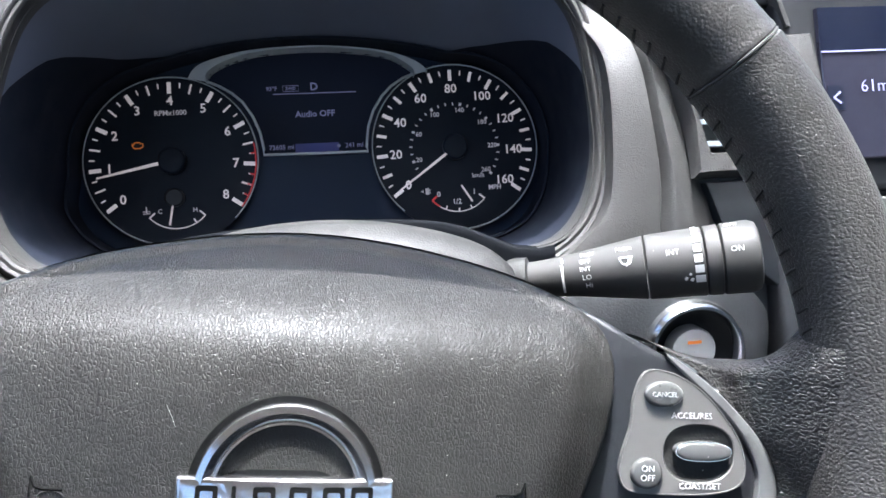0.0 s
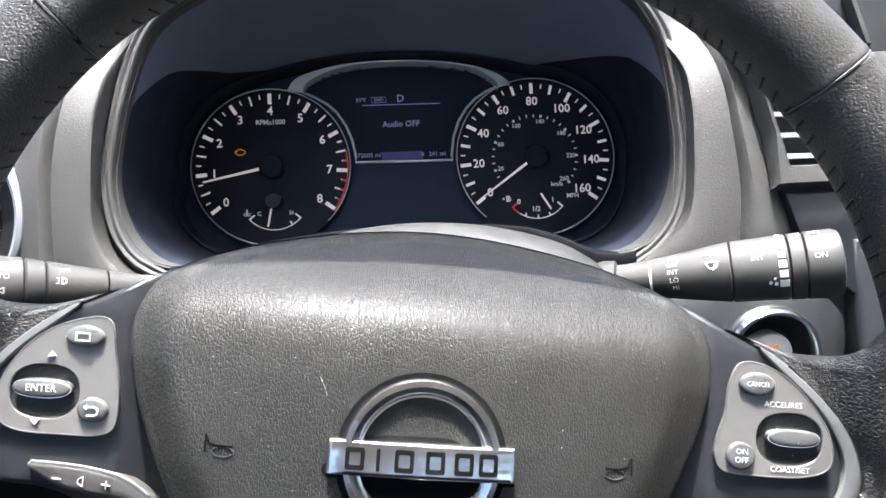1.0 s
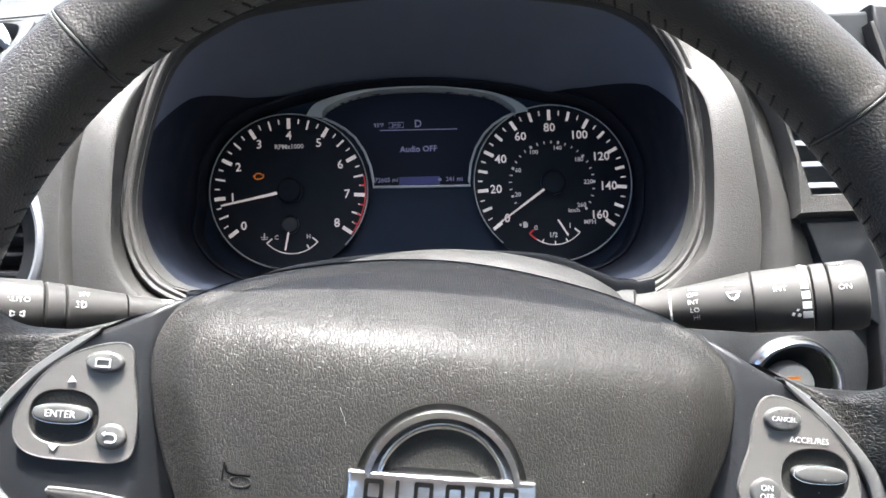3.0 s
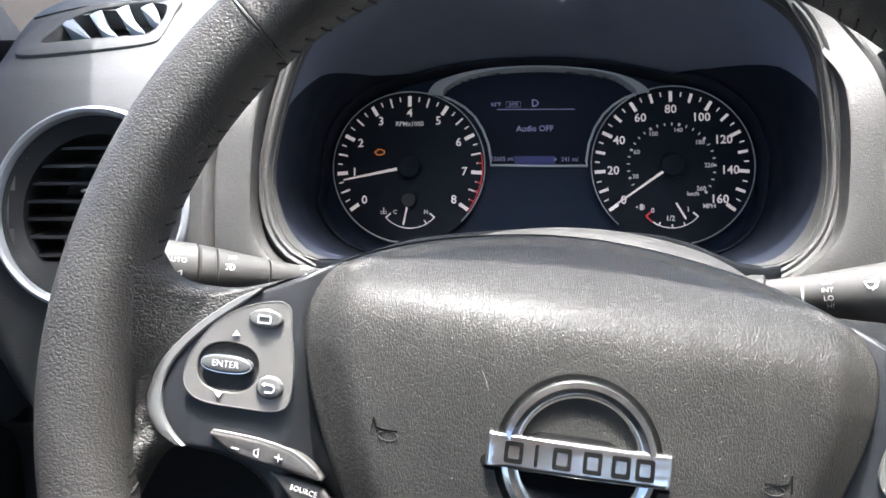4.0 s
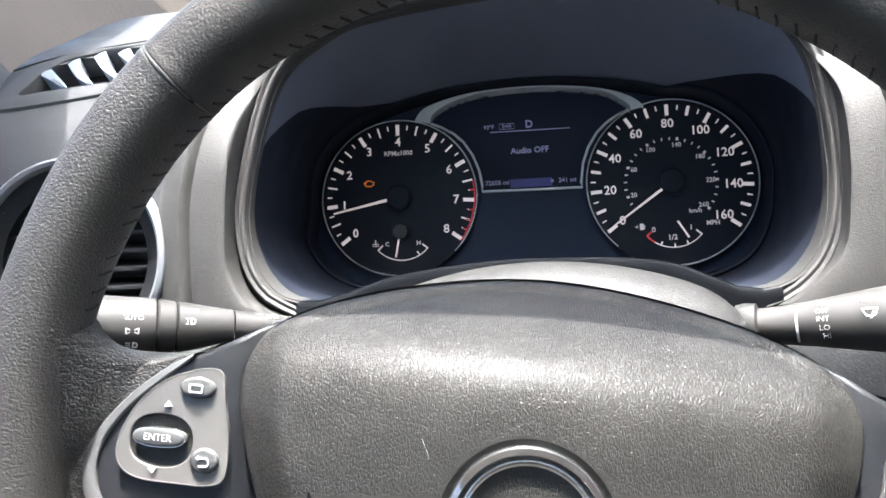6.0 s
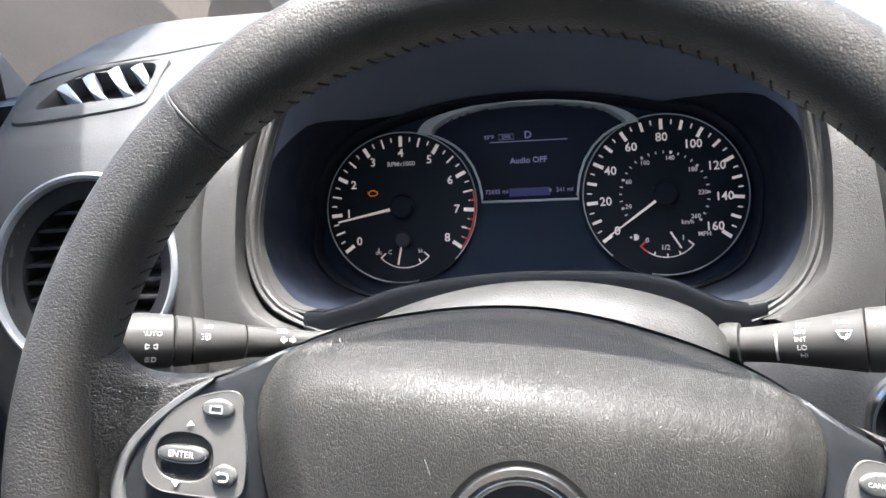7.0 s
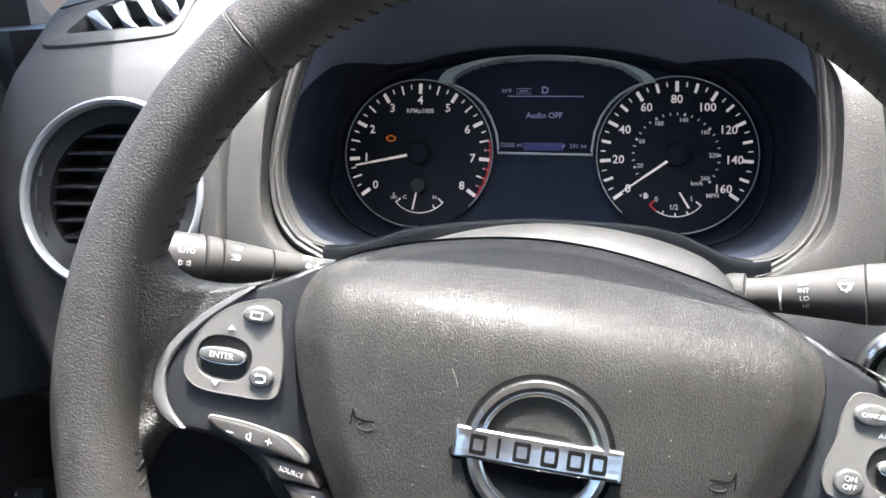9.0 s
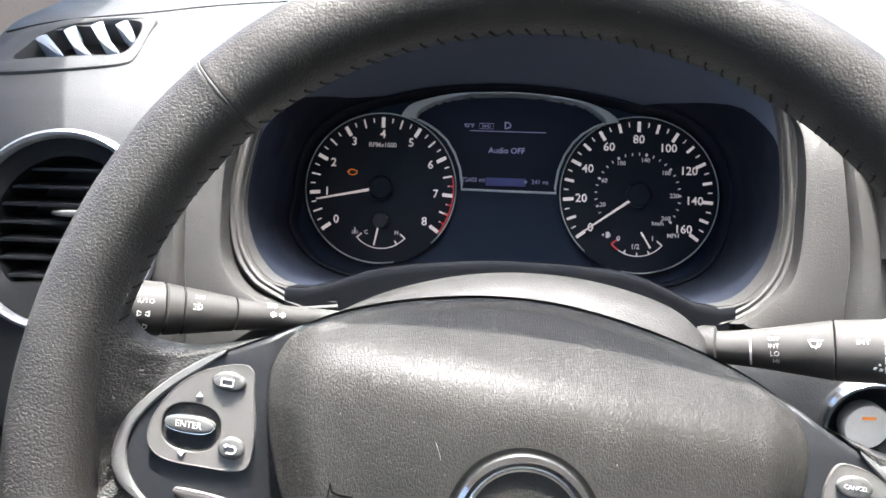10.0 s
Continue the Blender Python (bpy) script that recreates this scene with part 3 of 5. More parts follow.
# horn pad: a shield that rolls back towards its top
HALF = [(0.0, 0.0690), (0.0240, 0.0672), (0.0488, 0.0622), (0.0680, 0.0560), (0.0815, 0.0490), (0.0880, 0.0430), (0.0902, 0.0350), (0.0890, 0.0225), (0.0855, 0.0095),
        (0.0785, -0.0065), (0.0690, -0.0235), (0.0580, -0.0400), (0.0450, -0.0560), (0.0260, -0.0660), (0.0, -0.0690)]
TILTS = [(-0.08, -14), (-0.05, -4), (-0.02, 2), (0.0, 3), (0.02, 6), (0.029, 12), (0.0355, 24), (0.0415, 39), (0.048, 50), (0.056, 57), (0.066, 64), (0.080, 70)]
_v = np.linspace(-0.08, 0.085, 500)
_g = np.cumsum(np.tan(np.radians(np.interp(_v, *zip(*TILTS))))) * (_v[1] - _v[0])
_g = _g - np.interp(0.0, _v, _g)


def pad_depth(x, z):
    side = max(0.0, abs(x) - float(np.interp(z, [-0.06, -0.04, -0.0065, 0.0225, 0.035, 0.06], [0.036, 0.042, 0.060, 0.0715, 0.0725, 0.0725])))
    return -0.0065 + float(np.interp(z, _v, _g)) + 0.7 * x * x - 0.006 * x + (0.50 * side * side / 0.014 if side < 0.007 else 0.50 * (side - 0.0035))


edge = curve_through([(-x, z) for x, z in HALF[::-1]] + HALF[1:-1], 8)
mid = (0.0, -0.002)
loops = []
for s in list(np.linspace(0.04, 0.955, 46)):
    loops.append([(mid[0] + s * (x - mid[0]), 0, mid[1] + s * (z - mid[1])) for x, z in edge])
loops = [[(x, pad_depth(x, z), z) for x, _, z in lp] for lp in loops]
for s, back in ((0.975, 0.0006), (0.99, 0.0018), (0.998, 0.0036), (1.0, 0.0065), (0.998, 0.030)):
    loops.append([(mid[0] + s * (x - mid[0]), pad_depth(0.955 * x, mid[1] + 0.955 * (z - mid[1])) + back, mid[1] + s * (z - mid[1])) for x, z in edge])
pad = part("horn_pad", rings(loops, cap_start=True), PAD, wheel, "dark grey-brown grained horn pad", sharp=60)
part("pad_gap", rings([[(x, pad_depth(0.955 * x, 0.955 * z) + 0.009, z) for x, z in inset(edge, -0.0010)], [(x, pad_depth(0.955 * x, 0.955 * z) + 0.030, z) for x, z in inset(edge, 0.004)]]), BLACK, wheel)

# badge: ring, bar with dark blocks, dark well
BADGE_Y = pad_depth(0, 0) - 0.0005
ring = []
for a in np.linspace(0, 2 * math.pi, 72, endpoint=False):
    c, s = math.sin(a), math.cos(a)
    prof = [(0.0172, 0.0012), (0.0173, -0.0014), (0.0177, -0.0020), (0.0182, -0.0019), (0.0186, -0.0012), (0.0190, -0.0013), (0.0206, -0.0026), (0.0222, -0.0022), (0.0228, -0.0012), (0.0230, 0.0030)]
    ring.append([(r * c, pad_depth(0, r * s) + h - 0.0003, r * s) for r, h in prof])
ring.append(ring[0])
part("badge_ring", rings([list(lp) for lp in zip(*ring)], closed=False), BADGE, pad, "polished chrome badge ring")
wl = [[(r * math.sin(a), pad_depth(0, r * math.cos(a)) + h, r * math.cos(a)) for a in np.linspace(0, 2 * math.pi, 60, endpoint=False)] for r, h in ((0.0246, 0.0002), (0.0244, -0.00035), (0.0229, -0.0003))]
part("badge_gap", rings(wl), ENGRAVED, pad)
lp = [(0.0173 * math.cos(a), 0.0173 * math.sin(a)) for a in np.linspace(math.pi, 2 * math.pi, 40)]
part("badge_well", rings([[(x, pad_depth(0, z) + h, z) for x, z in lp] for h in (0.0002, -0.0005)], cap_start=True, cap_end=True), VOID, pad, "dark lower half of the badge well")
outline = [(-0.0262, -0.0050), (-0.0268, -0.0045), (-0.0268, 0.0045), (-0.0262, 0.0050), (0.0262, 0.0050), (0.0268, 0.0045), (0.0268, -0.0045), (0.0262, -0.0050)]
dense = []
for (x0, z0), (x1, z1) in zip(outline, outline[1:] + outline[:1]):
    k = 12 if abs(x1 - x0) > 0.02 else 2
    dense += [(x0 + (x1 - x0) * i / k, z0 + (z1 - z0) * i / k) for i in range(k)]
part("badge_bar", slab(dense, BADGE_Y - 0.0034, BADGE_Y + 0.002, 0.0014, 4, lambda x, z: 2.2 * x * x + 0.10 * z), BADGE, pad, "polished chrome bar across the badge")
part("badge_bar_gap", slab(inset(dense, -0.0014), BADGE_Y - 0.0002, BADGE_Y + 0.003, 0.0002, 2, lambda x, z: 2.2 * x * x + 0.15 * z), ENGRAVED, pad)
at = lambda q, z: BADGE_Y - 0.0034 + 2.2 * q * q + 0.10 * z  # noqa: E731
for i in range(6):
    x = -0.0188 + 0.00752 * i + (0.0, -0.0010, -0.0012, 0.0, 0.0006, 0.0)[i]
    w = 0.0005 if i == 1 else 0.0027
    out_ = ellipse(x, 0.0, w, 0.0031, 24, power=9.0)
    if i == 1:
        bm = rings([[(q, at(q, z) + h, z) for q, z in out_] for h in (0.0004, -0.0003)], cap_start=True, cap_end=True)
    else:
        in_ = ellipse(x, 0.0, w - 0.0011, 0.0018, 24, power=9.0)
        bm = rings([[(q, at(q, z) + 0.0004, z) for q, z in out_], [(q, at(q, z) - 0.0003, z) for q, z in out_], [(q, at(q, z) - 0.0003, z) for q, z in in_], [(q, at(q, z) + 0.0004, z) for q, z in in_]])
    part("badge_block", bm, ENGRAVED, pad)

# horn symbols pressed into the pad
for side in (-1, 1):
    cx, cz = side * 0.0568, -0.0005
    bell = [(0.0046, 0.0040), (0.0047, 0.0018), (0.0048, -0.0012)]
    flare = [(0.0046, 0.0036), (0.0036, 0.0014), (0.0016, 0.0008), (-0.0032, 0.0008)]
    on = lambda row: [(cx + side * x, pad_depth(cx + side * x, cz + z) - 0.0001, cz + z) for x, z in row]  # noqa: E731
    oval = on(ellipse(-0.0004, -0.0010, 0.0030, 0.0014))
    part("horn_ring", tube(oval, 0.00028, 5, True), PAD, pad, "raised oval of the horn symbol")
    part("horn_symbol", merge(tube(on(bell), 0.00028, 5), tube(on(flare), 0.00042, 5)), ENGRAVED, pad)
# one stray pale scratch on the pad
part("scratch", tube([(x, pad_depth(x, z) - 0.00005, z) for x, z in curve_through([(-0.0306, 0.0215), (-0.0296, 0.0195), (-0.0288, 0.0180), (-0.0282, 0.0162)], 6, False)], 0.00003, 5), PRINT, pad)

# ---- instrument cluster (D frame) ----
cluster = thing("instrument_cluster", (D, pose(0, 0.0, -0.06)), "black instrument cluster with two lit round dials and a display", "instrument cluster")
SWEEP = 126.0


def dial_point(cx, cz, r, a):
    return cx + r * math.sin(radians(a)), cz + r * math.cos(radians(a))


def tick(cx, cz, r0, r1, a, w, y=-0.0002):
    x0, z0 = dial_point(cx, cz, r0, a)
    x1, z1 = dial_point(cx, cz, r1, a)
    return bar(x0, z0, x1, z1, w, y, 0.0004)


def dial_base(cx, cz, r, gap0, gap1):
    face = part("dial_face", rings([[(cx + q * math.sin(a), y, cz + q * math.cos(a)) for a in np.linspace(0, 2 * math.pi, 96, endpoint=False)]
                                    for q, y in ((r + 0.001, -0.004), (r + 0.0003, 0.0), (r * 0.5, 0.0), (0.0005, 0.0))], cap_end=True), FACE, cluster, "black round dial face")
    an = [radians(a) for a in np.linspace(gap1, gap0 + 360, 120)]
    part("dial_ring", tube([(cx + r * math.sin(a), -0.004, cz + r * math.cos(a)) for a in an], 0.00042, 6), FRAME, face, "thin bright dial ring")
    return face


def needle(face, cx, cz, a, r0, r1, w, hub):
    x0, z0 = dial_point(cx, cz, r0, a)
    x1, z1 = dial_point(cx, cz, r1, a)
    d = Vector((x1 - x0, z1 - z0)).normalized()
    p = Vector((-d.y, d.x))
    lp = [(x0 + p.x * w / 2, z0 + p.y * w / 2), (x0 - p.x * w / 2, z0 - p.y * w / 2), (x1 - p.x * w / 4, z1 - p.y * w / 4), (x1 + p.x * w / 4, z1 + p.y * w / 4)]
    part("needle", flat(lp, -0.0045, 0.0008), NEEDLE, face, "lit pinkish-white needle")
    part("needle_hub", lathe([(hub, 0.0), (hub, 0.005), (hub * 0.85, 0.0062), (0.0, 0.0066)], pose(cx, 0, cz, 90)), FACE, face)


TX, SX, CZ = -0.0935, 0.0935, 0.0004
tach = dial_base(TX, CZ, 0.0550, 136, 168)
small, bold = [], []
for k in range(33):
    a = -SWEEP + k * SWEEP / 16
    if k % 4 == 0:
        bold.append(tick(TX, CZ, 0.0452, 0.0528, a, 0.0026))
    elif k % 2 == 0:
        small.append(tick(TX, CZ, 0.0460, 0.0528, a, 0.0012))
    else:
        small.append(tick(TX, CZ, 0.0490, 0.0524, a, 0.0009))
for bm in bold + small:
    part("tick", bm, WHITE, tach)
for k in range(9):
    x, z = dial_point(TX, CZ, 0.0402, -SWEEP + k * SWEEP / 4)
    part("numeral", words(str(k), 0.0086, pose(x, -0.0002, z), bold=0.010), WHITE, tach)
part("unit_word", words("RPMx1000", 0.0047, pose(TX, -0.0002, CZ + 0.0322), bold=0.014), DIM, tach)
part("red_zone", merge(arc_band(TX, CZ, 0.0528, 0.0536, 79, 127, -0.0002), *[tick(TX, CZ, 0.0500, 0.0530, a, 0.0009, -0.0007) for a in (86.6, 102.4, 110.3, 118.1)]), RED, tach)
x, z = TX - 0.0217, CZ + 0.0116
eng = [(-0.0028, 0.0004), (-0.0028, -0.0012), (-0.0016, -0.0020), (0.0016, -0.0020), (0.0034, -0.0008), (0.0034, 0.0010), (0.0020, 0.0010), (0.0014, 0.0019), (-0.0016, 0.0019), (-0.0020, 0.0008), (-0.0034, 0.0008), (-0.0034, -0.0004)]
part("engine_warning", tube([(x + a, -0.0006, z + b) for a, b in eng], 0.00042, 5, True), AMBER, tach, "lit amber engine warning lamp")
needle(tach, TX, CZ, -101.3, 0.0080, 0.0480, 0.0021, 0.0088)
part("sub_hub", lathe([(0.0062, 0.0), (0.0062, 0.003), (0.005, 0.004), (0.0, 0.0042)], pose(TX, 0, CZ - 0.0240, 90)), BLACK, tach)
gc = CZ - 0.0205
part("gauge_arc", merge(arc_band(TX + 0.001, gc, 0.0234, 0.0240, 133, 227, -0.0002), tick(TX + 0.001, gc, 0.0190, 0.0240, 132, 0.0010), tick(TX + 0.001, gc, 0.0190, 0.0240, 228, 0.0010),
                        tick(TX + 0.001, gc, 0.0205, 0.0236, 150, 0.0009)), WHITE, tach)
part("gauge_needle", bar(TX - 0.0010, CZ - 0.0290, TX - 0.0036, CZ - 0.0420, 0.0012, -0.0030), NEEDLE, tach)
part("gauge_letter", words("C", 0.0042, pose(TX - 0.0100, -0.0002, CZ - 0.0325), bold=0.014), DIM, tach)
part("gauge_letter", words("H", 0.0042, pose(TX + 0.0124, -0.0002, CZ - 0.0325), bold=0.014), DIM, tach)
part("coolant_symbol", merge(bar(TX - 0.0183, CZ - 0.0292, TX - 0.0183, CZ - 0.0318, 0.0007, -0.0002), disc(TX - 0.0183, CZ - 0.0322, 0.0007, -0.0002), bar(TX - 0.0206, CZ - 0.0334, TX - 0.0160, CZ - 0.0334, 0.0005, -0.0002),
                             bar(TX - 0.0206, CZ - 0.0320, TX - 0.0194, CZ - 0.0320, 0.0005, -0.0002), bar(TX - 0.0172, CZ - 0.0320, TX - 0.0160, CZ - 0.0320, 0.0005, -0.0002)), DIM, tach)

speedo = dial_base(SX, CZ, 0.0566, 192, 222)
marks = []
for k in range(33):
    a = -SWEEP + k * SWEEP / 16
    marks.append(tick(SX, CZ, 0.0464 if k % 4 == 0 else 0.0472, 0.0540, a, 0.0024 if k % 4 == 0 else 0.0020) if k % 2 == 0 else tick(SX, CZ, 0.0502, 0.0536, a, 0.0009))
for bm in marks:
    part("tick", bm, WHITE, speedo)
for k in range(9):
    x, z = dial_point(SX, CZ, 0.0408 if k else 0.0415, -SWEEP + k * SWEEP / 4)
    part("numeral", words(str(20 * k), 0.0086, pose(x, -0.0002, z), bold=0.010), WHITE, speedo)
inner = []
for k in range(1, 27):
    a = -SWEEP + k * 10 / 1.609 * SWEEP / 80
    inner.append(tick(SX, CZ, 0.0292, 0.0312, a, 0.0016 if k in (2, 6, 10, 14, 18, 22, 26) else 0.0008))
for bm in inner:
    part("small_tick", bm, DIM, speedo)
for v in (20, 60, 100, 140, 180, 220, 260):
    x, z = dial_point(SX, CZ, 0.0262, -SWEEP + v / 1.609 * SWEEP / 80)
    part("small_numeral", words(str(v), 0.0044, pose(x, -0.0002, z), bold=0.014), DIM, speedo)
part("unit_word", words("km/h", 0.0042, pose(SX + 0.0148, -0.0002, CZ - 0.0200), bold=0.014), DIM, speedo)
part("unit_word", words("MPH", 0.0044, pose(SX + 0.0258, -0.0002, CZ - 0.0288), bold=0.014), DIM, speedo)
needle(speedo, SX, CZ, -125.2, 0.0035, 0.0485, 0.0020, 0.0088)
part("gauge_arc", merge(arc_band(SX, gc, 0.0234, 0.0240, 132, 214, -0.0002), tick(SX, gc, 0.0190, 0.0240, 131, 0.0010), tick(SX, gc, 0.0212, 0.0236, 158, 0.0009), tick(SX, gc, 0.0212, 0.0236, 180, 0.0009), tick(SX, gc, 0.0212, 0.0236, 203, 0.0009)), WHITE, speedo)
part("gauge_red", merge(arc_band(SX, gc, 0.0232, 0.0241, 214, 230, -0.0002), tick(SX, gc, 0.0190, 0.0238, 230, 0.0012)), RED, speedo)
part("gauge_needle", bar(SX + 0.0022, CZ - 0.0268, SX + 0.0090, CZ - 0.0382, 0.0012, -0.0030), NEEDLE, speedo)
for text, x, z in (("0", -0.0134, -0.0318), ("1/2", -0.0012, -0.0374), ("1", 0.0112, -0.0312)):
    part("gauge_numeral", words(text, 0.0050, pose(SX + x, -0.0002, CZ + z), bold=0.014), DIM, speedo)
x, z = SX - 0.0212, CZ - 0.0292
part("fuel_symbol", merge(flat([(x - 0.0012, z - 0.0022), (x + 0.0012, z - 0.0022), (x + 0.0012, z + 0.0020), (x - 0.0012, z + 0.0020)], -0.0002), bar(x + 0.0018, z - 0.0016, x + 0.0018, z + 0.0012, 0.0005, -0.0002),
                          flat([(x - 0.0044, z), (x - 0.0026, z + 0.0010), (x - 0.0026, z - 0.0010)], -0.0002)), DIM, speedo)

# display between the dials: a deep well with a bright frame
BROW = [(-0.0799, 0.0535), (-0.0764, 0.0591), (-0.0704, 0.0633), (-0.0537, 0.0685), (-0.0331, 0.0717), (-0.0006, 0.0728), (0.0274, 0.0711), (0.0509, 0.0673), (0.0663, 0.0618), (0.0746, 0.0564), (0.0775, 0.0526)]
BROW_IN = [(-0.0688, 0.0503), (-0.0682, 0.0552), (-0.0639, 0.0595), (-0.0526, 0.0648), (-0.0332, 0.0694), (-0.0007, 0.0711), (0.0273, 0.0693), (0.0508, 0.0650), (0.0615, 0.0592), (0.0679, 0.0540), (0.0685, 0.0499)]
display = part("display_screen", slab([(-0.090, 0.085), (-0.090, -0.012), (0.090, -0.012), (0.090, 0.085)], 0.045, 0.050, 0.0005, 1), SCREEN, cluster, "dark blue driver display")
up = curve_through(BROW, 8, False)
dn = curve_through(BROW_IN, 8, False)
part("display_brow", rings([[(x, -0.0010, z) for x, z in up], [(x, -0.0060, z) for x, z in up], [(x, -0.0075, z - 0.0004) for x, z in up], [(x, -0.0075, z + 0.0003) for x, z in dn], [(x, -0.0055, z) for x, z in dn], [(x, 0.004, z) for x, z in dn]], closed=False),
     FRAME, cluster, "satin silver brow over the display")
low = [dial_point(TX, CZ, r, a) for r, a in ((0.0565, 27), (0.0575, 35), (0.0586, 44), (0.0595, 53), (0.0595, 64), (0.0595, 75), (0.0595, 86))] + [(-0.0345, 0.0006), (0.0, 0.0000), (0.0340, -0.0004)] + [dial_point(SX, CZ, r, -a) for r, a in ((0.0605, 88), (0.0605, 75), (0.0605, 64), (0.0602, 53), (0.0594, 44), (0.0582, 35), (0.0568, 27))]
part("display_frame", tube([(x, -0.0065, z) for x, z in low], 0.0009, 6), FRAME, cluster, "thin silver frame round the display")
TXT = 0.0443
part("display_line", merge(bar(-0.0300, 0.0540, 0.0300, 0.0536, 0.0005, TXT)), LCD, display)
part("display_word", words("D", 0.0080, pose(-0.0003, TXT, 0.0585), bold=0.014), LCD, display)
part("display_word", words("93\u00b0F", 0.0042, pose(-0.0308, TXT, 0.0580), bold=0.014), LCD, display)
part("display_word", words("2WD", 0.0032, pose(-0.0172, TXT, 0.0578), bold=0.014), LCD, display)
part("display_box", tube([(x, TXT, z) for x, z in ((-0.0228, 0.0600), (-0.0116, 0.0600), (-0.0116, 0.0558), (-0.0228, 0.0558))], 0.0002, 4, True), LCD, display)
part("display_word", words("Audio OFF", 0.0064, pose(-0.0006, TXT, 0.0385), bold=0.014), LCD, display)
part("display_word", words("72605 mi", 0.0048, pose(-0.0262, TXT, 0.0148), bold=0.014), LCD, display)
part("display_word", words("241 mi", 0.0048, pose(0.0262, TXT, 0.0142), bold=0.014), LCD, display)
part("display_bar", flat([(-0.0165, 0.0170), (0.0150, 0.0168), (0.0150, 0.0105), (-0.0165, 0.0106)], TXT + 0.0004, 0.0002), LCD_BAR, display)
part("range_symbol", disc(0.0150, 0.0142, 0.0012, TXT), LCD, display)

# mask round the dials: one dark sheet with three openings, made as a ring of strips
MASK_TOP = [(-0.155, -0.010), (-0.1463, 0.0299), (-0.1296, 0.0477), (-0.1049, 0.0609), (-0.0642, 0.0715), (-0.0244, 0.0757), (0.0147, 0.0757), (0.0529, 0.0715), (0.0903, 0.0630), (0.1230, 0.0475), (0.1442, 0.0290), (0.1543, 0.0040)]


def polar(points, n=160, centre=(0.0, 0.0)):
    """A smooth closed outline (x, z) sampled at n even angles about a centre, with any further columns carried along."""
    dense = np.array(curve_through(points, 24))
    a = np.unwrap(np.arctan2(dense[:, 1] - centre[1], dense[:, 0] - centre[0]))
    order = np.argsort(np.mod(a, 2 * math.pi))
    a, dense = np.mod(a, 2 * math.pi)[order], dense[order]
    return [tuple(np.interp(q, a, dense[:, k], period=2 * math.pi) for k in range(dense.shape[1])) for q in np.linspace(0, 2 * math.pi, n, endpoint=False)]


OPEN = polar([(0.1535, -0.005, -0.118), (0.1475, 0.049, -0.116), (0.1245, 0.0795, -0.114), (0.085, 0.0925, -0.112), (0.0, 0.0990, -0.110), (-0.085, 0.0905, -0.112), (-0.1165, 0.0785, -0.114), (-0.1430, 0.053, -0.116),
              (-0.1600, -0.010, -0.118), (-0.1590, -0.045, -0.118), (-0.1500, -0.0640, -0.118), (-0.1360, -0.0730, -0.118), (-0.1160, -0.0735, -0.115), (-0.0800, -0.0612, -0.102), (-0.0260, -0.0548, -0.095), (0.0200, -0.0548, -0.095),
              (0.0640, -0.0585, -0.100), (0.0920, -0.0680, -0.108), (0.1080, -0.0770, -0.116), (0.1280, -0.0750, -0.118), (0.1430, -0.0620, -0.118), (0.1515, -0.040, -0.118)])
INNER = polar(MASK_TOP + [(0.1520, -0.0300), (0.1350, -0.0560), (0.1000, -0.0680), (0.0500, -0.0690), (0.0, -0.0680), (-0.0500, -0.0690), (-0.1000, -0.0680), (-0.1370, -0.0560), (-0.1560, -0.0330)])
for i, (x, z) in enumerate(INNER):
    for cx, r in ((TX, 0.0610), (SX, 0.0625)):
        gap = math.hypot(x - cx, z - CZ)
        if gap < r:
            x, z = cx + (x - cx) * r / gap, CZ + (z - CZ) * r / gap
    INNER[i] = (x, z)
n = len(OPEN)


def grown(d):
    """The opening's outline moved outwards by d."""
    return inset([(x, z) for x, z, _ in OPEN], -d)


# hood lining from the opening in to the mask; light and shade set by tone
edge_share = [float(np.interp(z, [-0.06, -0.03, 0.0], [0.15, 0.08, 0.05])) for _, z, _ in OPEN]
# how far in the brighter tone reaches before the darker one takes over
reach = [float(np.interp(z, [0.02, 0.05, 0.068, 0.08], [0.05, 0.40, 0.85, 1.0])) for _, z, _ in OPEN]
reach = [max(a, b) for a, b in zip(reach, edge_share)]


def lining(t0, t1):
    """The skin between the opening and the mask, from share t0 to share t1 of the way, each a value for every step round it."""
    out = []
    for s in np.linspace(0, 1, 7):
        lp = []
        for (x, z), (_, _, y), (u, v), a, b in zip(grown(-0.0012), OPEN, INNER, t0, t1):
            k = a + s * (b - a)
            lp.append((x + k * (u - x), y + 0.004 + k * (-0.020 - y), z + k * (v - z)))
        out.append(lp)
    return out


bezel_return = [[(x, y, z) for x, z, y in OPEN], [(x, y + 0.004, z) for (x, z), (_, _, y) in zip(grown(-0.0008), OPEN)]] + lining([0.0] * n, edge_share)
part("hood_underside", rings(lining(edge_share, reach)), HOOD, cluster, "cluster hood lining, brighter tone for the bounced light on its top", sharp=50)
part("hood_wall", rings(lining(reach, [1.0] * n)), WALL, cluster, "cluster hood lining, darker tone for its shaded sides", sharp=50)
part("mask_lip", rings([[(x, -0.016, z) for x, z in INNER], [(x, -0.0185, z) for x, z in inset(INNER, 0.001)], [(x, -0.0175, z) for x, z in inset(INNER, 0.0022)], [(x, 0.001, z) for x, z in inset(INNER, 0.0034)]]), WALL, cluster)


def in_loop(x, z, lp):
    inside = False
    for (x0, z0), (x1, z1) in zip(lp, lp[1:] + lp[:1]):
        if (z0 > z) != (z1 > z) and x < (x1 - x0) * (z - z0) / (z1 - z0) + x0:
            inside = not inside
    return inside


